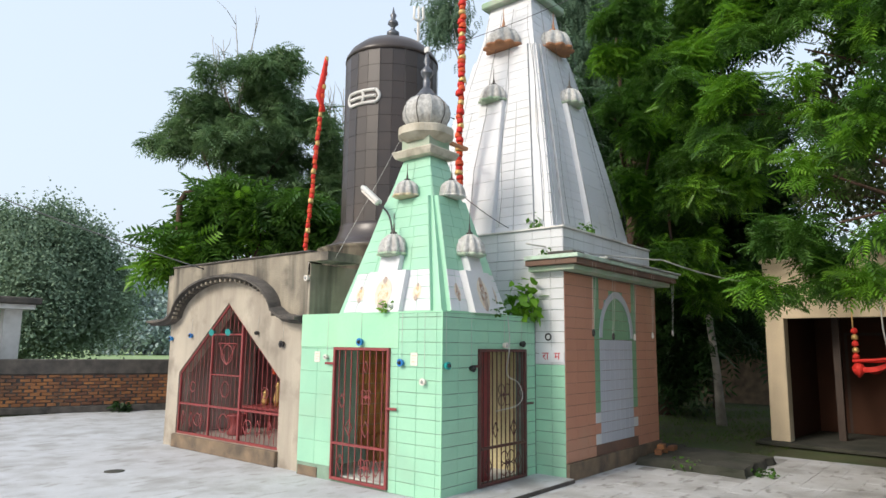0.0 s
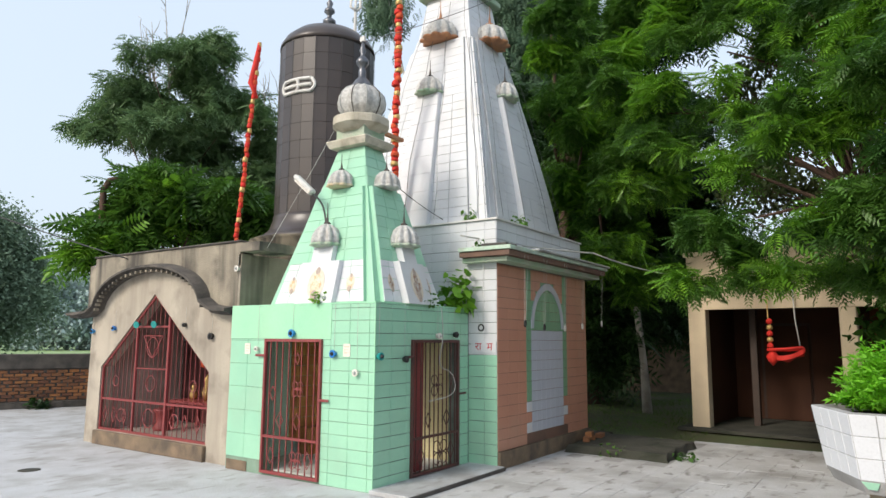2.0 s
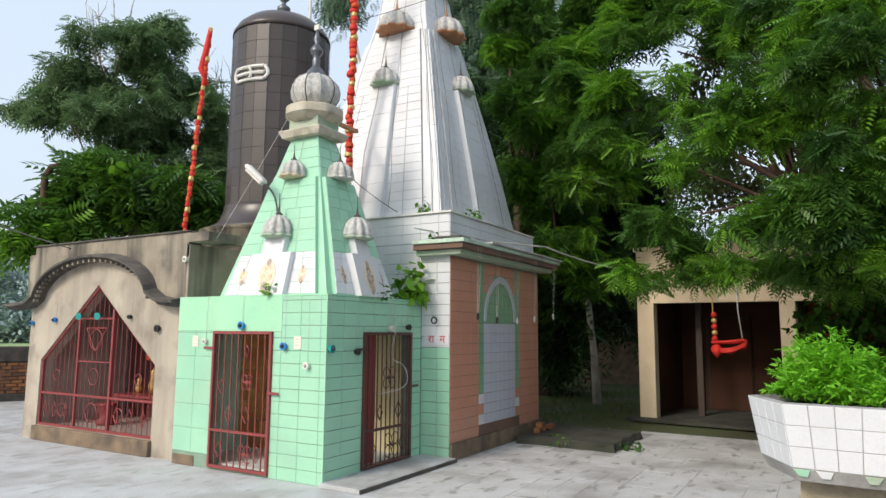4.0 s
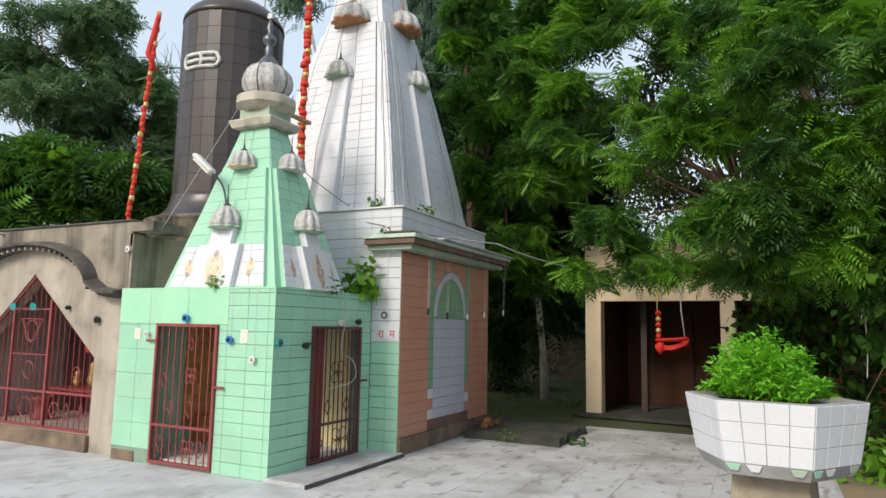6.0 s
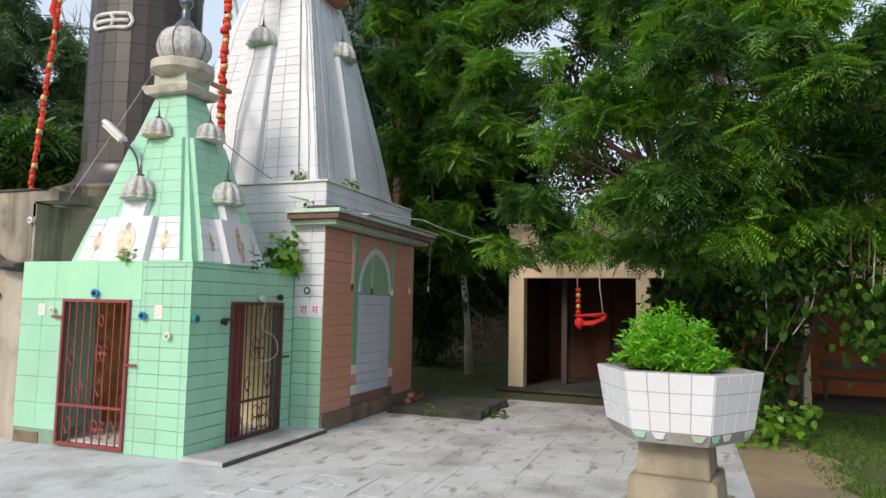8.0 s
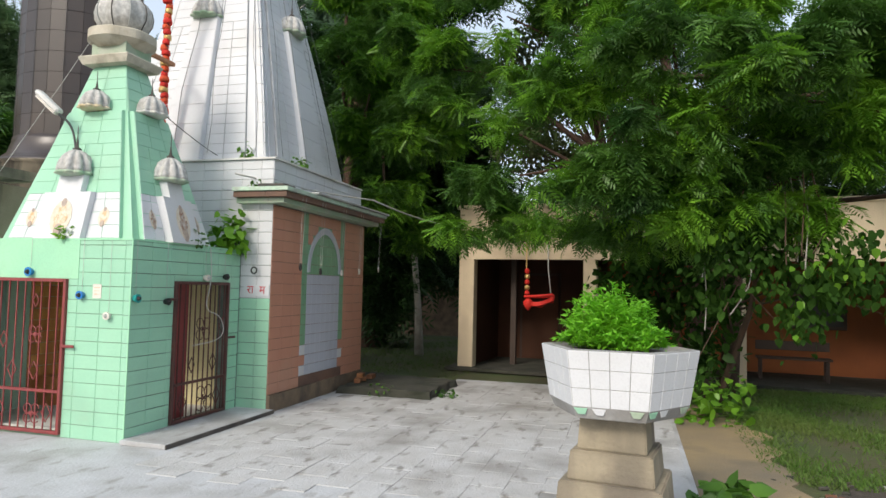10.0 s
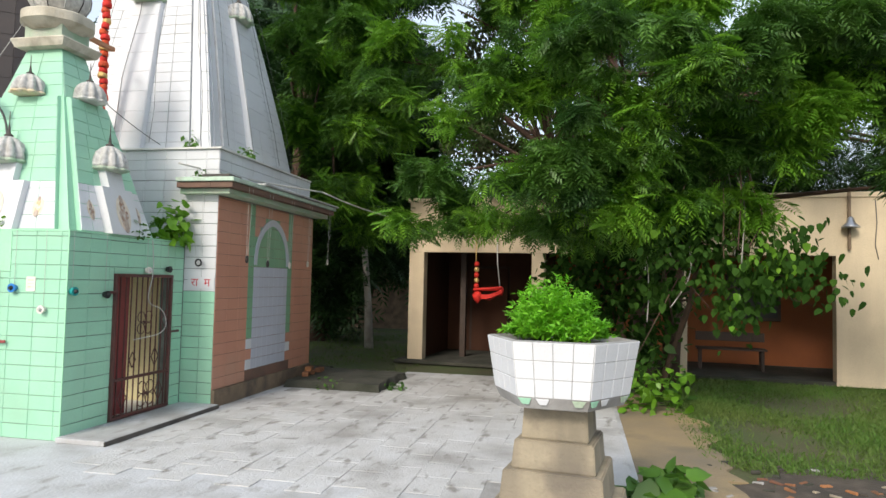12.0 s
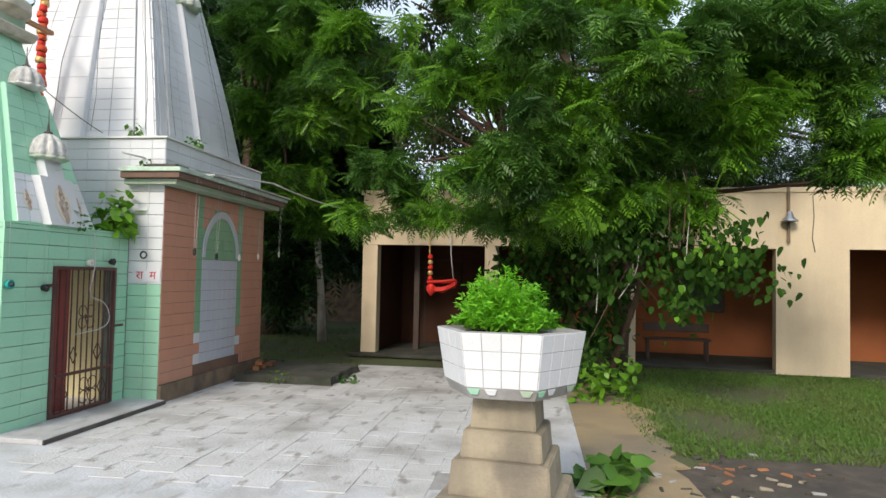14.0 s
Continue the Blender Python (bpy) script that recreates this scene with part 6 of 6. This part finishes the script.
for x, z, m in ((2.25, 1.92, M_black), (2.85, 1.88, M_black), (3.57, 1.88, M_paper), (4.25, 1.92, M_paper), (5.1, 1.98, M_paper)):
    hung_ring((x, -0.76, z), (x, -0.79, 2.86), m, "rings under the cornice", "plastic ring hanging on two strings from the cornice")
hung_ring((1.95, -0.24, 1.86), (1.86, -0.24, 2.86), M_black, "rings under the cornice", "black plastic ring hanging on two strings from the cornice")

def wall_bulb(p, r, m, n, label):
    r *= 0.85
    g = thing("decoration_bulb", p, label, "light bulb", "bulbs on the shrine wall")
    d = Vector(n)
    c = Vector(p)
    part("bulb", rod(bmesh.new(), c - d * 0.002, c + d * 0.05, r * 0.7, r, 12), m, g)
    part("cap", rod(bmesh.new(), c + d * 0.05, c + d * 0.075, r * 0.55, r * 0.3, 10), M_black if m != M_paper else M_wire_pale, g)
    part("cord", tube(bmesh.new(), [c + d * 0.012, c + d * 0.01 + Vector((0, 0, 0.2)), c + d * 0.01 + Vector((0, 0, max(0.25, 2.12 - c.z)))], 0.002, 4), M_wire_pale, g)
for y, z, r, m in ((1.96, 1.56, 0.04, M_paper), (1.32, 1.76, 0.06, M_bluebulb), (0.61, 1.52, 0.055, M_bluebulb), (0.25, 1.31, 0.05, M_paper)):
    wall_bulb((-0.008, y, z), r, m, (-1, 0, 0), "round plastic decoration bulb hanging on the mint-green wall")
for x, z, r, m in ((0.05, 1.5, 0.055, M_teal), (0.53, 1.46, 0.05, M_black), (1.2, 1.74, 0.05, M_paper), (1.6, 1.76, 0.05, M_black)):
    wall_bulb((x, -0.03 if 0.6 < x else -0.01, z), r, m, (0, -1, 0), "round plastic decoration bulb hanging on the teal-shaded wall")
for y, z, r, m in ((6.19, 1.79, 0.05, M_bluebulb), (5.55, 1.84, 0.05, M_bluebulb), (3.68, 1.88, 0.04, M_black), (3.06, 1.72, 0.06, M_black), (2.56, 2.65, 0.05, M_paper)):
    wall_bulb((0.098, y, z), r, m, (-1, 0, 0), "round plastic decoration bulb hanging on the cement wall")
for y, z, h in ((2.17, 1.56, 0.14), (0.42, 1.565, 0.15)):
    st = thing("paper_notice", (-0.01, y, z), "small white paper notice pasted on the tiles", "notice", "notices on the wall")
    part("sheet", a_box(-0.0125, -0.0095, y - 0.055, y + 0.055, z - h / 2, z + h / 2), M_paper, st)
    for k in range(3):
        part("print_bar", a_box(-0.0135, -0.0126, y - 0.035, y + 0.035, z + 0.035 - 0.035 * k, z + 0.045 - 0.035 * k), M_picture, st)
solid("loose_cable", tube(bmesh.new(), smooth([(1.25, -0.06, 2.12), (1.28, -0.08, 1.7), (1.12, -0.09, 1.35), (1.48, -0.10, 1.28), (1.56, -0.10, 0.98), (0.92, -0.10, 0.94)]), 0.0055, 6), M_wire_pale, "pale loose cable dangling over the gate", "cable")
def cable(a, b, drop, r, m, label):
    solid("overhead_cable", tube(bmesh.new(), sag(a, b, drop), r, 6), m, label, "cable")
cable((1.72, -0.05, 3.12), (4.3, -0.95, 3.10), 0.03, 0.012, M_wire_pale, "pale cable running along the cornice")
cable((4.3, -0.95, 3.10), (7.86, -1.6, 2.98), 0.08, 0.012, M_wire_pale, "pale cable strung from the cornice to the verandah")
cable((-3.0, 8.2, 4.4), (0.1, 5.3, 2.95), 0.05, 0.009, M_wire, "dark overhead cable reaching the arched shrine")
cable((0.1, 5.3, 2.95), (0.4, 3.0, 3.1), 0.03, 0.006, M_wire, "dark cable over the shrine roof")
cable((0.6, -5.8, 5.2), (8.0, -11.2, 5.4), 0.15, 0.012, M_wire, "dark overhead cable among the trees")
cable((2.1, 0.5, 3.45), (0.9, 1.0, 4.2), 0.06, 0.006, M_wire, "dark cable across the small spire")
cable((0.75, 1.0, 5.2), (0.1, 2.0, 2.9), 0.02, 0.0035, M_wire_pale, "thin light string sloping from the cupola")
cable((0.82, 1.02, 5.85), (4.3, -0.5, 8.2), 0.1, 0.005, M_wire, "thin wire from the finial")
for turn, us in ((-90, (-0.6, -0.1, 0.35, 0.95)), (0, (-0.8, -0.25, 0.4, 0.8))):
    m = spire_m(SP, turn)
    for k, u in enumerate(us):
        pts = []
        for i in range(9):
            z = 7.4 - (7.4 - 3.5) * i / 8
            s = section(PROF, z)
            pts.append(m @ Vector((u * s + 0.03 * math.sin(i * 1.7 + k), -s - 0.105, z)))
        part("light_string", tube(bmesh.new(), pts, 0.0035, 4), M_wire, temple, "thin string of lights down the spire")

# ---- small plants on ledges and by the paving ----
def weed(p, n, size, spread, seed, label, material=M_leaf_young, up=0.5):
    rg = np.random.default_rng(seed)
    w = thing("weed", p, label, "plant", "small weeds")
    shape, grow = (heart, size / 0.15) if size > 0.1 else (clump_leaf(size), 1.0)
    pts = np.array(p) + np.clip(rg.normal(size=(n, 3)), -1.5, 1.5) * np.array([spread, spread, spread * up]) + np.array([0, 0, spread * up])
    pts[:, 2] = np.maximum(pts[:, 2], p[2] + 0.01)
    ob = adopt(new("leaves", scatter_mesh("leaves", shape, pts, rg.uniform(0, 6.28, n), rg.normal(0.2, 0.5, n), rg.normal(0, 0.5, n), rg.uniform(0.6, 1.4, n) * grow, material)), w)
    for k in range(4):
        q = pts[k * (n // 4)]
        part("stem", tube(bmesh.new(), [p, tuple((np.array(p) + q) / 2 + [0, 0, 0.02]), tuple(q)], 0.005, 4), M_leaf, w)
weed((1.80, 0.05, 2.13), 120, 0.14, 0.12, 1, "broad-leaved green plant rooted on the shrine roof", M_leaf_young, 1.7)
weed((0.03, 0.92, 2.13), 60, 0.07, 0.06, 2, "small green weed on the shrine ledge", M_leaf_young, 0.8)
weed((1.05, 0.03, 2.13), 60, 0.06, 0.08, 3, "small green weed on the shrine ledge", M_leaf, 0.8)
weed((1.95, -0.3, 2.95), 40, 0.06, 0.07, 4, "small green weed on the cornice", M_leaf, 0.7)
weed((2.2, 0.1, 3.39), 40, 0.07, 0.06, 5, "small green weed at the foot of the spire", M_leaf, 1.8)
weed((2.9, -0.35, 3.39), 40, 0.07, 0.06, 6, "small green weed at the foot of the spire", M_leaf, 1.2)
weed((-0.28, -5.70, 0.0), 70, 0.19, 0.15, 7, "broad-leaved green weed beside the paving", M_leaf, 0.7)
weed((0.1, -5.85, 0.0), 45, 0.15, 0.12, 8, "broad-leaved green weed beside the paving", M_leaf, 0.5)
weed((3.9, -6.1, 0.0), 160, 0.14, 0.28, 9, "leafy green weed at the foot of the tree", M_leaf_young, 0.8)
weed((5.0, -6.2, 0.0), 160, 0.14, 0.3, 10, "leafy green weed at the foot of the tree", M_leaf, 1.2)
weed((2.0, 12.0, 0.0), 80, 0.12, 0.14, 13, "small green weed at the foot of the brick wall", M_leaf_dark, 0.7)
weed((4.2, -2.28, 0.0), 60, 0.07, 0.10, 14, "small weeds round the stone platform", M_leaf, 0.5)
weed((4.0, -1.3, 0.0), 60, 0.07, 0.12, 15, "small weeds round the stone platform", M_leaf, 0.5)
solid("drain_cover", lathe(bmesh.new(), [(0.13, 0.001), (0.13, 0.006), (0.11, 0.008), (0.02, 0.008)], 20, (-1.57, 4.39, 0)), M_slabgrey, "round stained drain cover in the paving", "drain")

pavers()
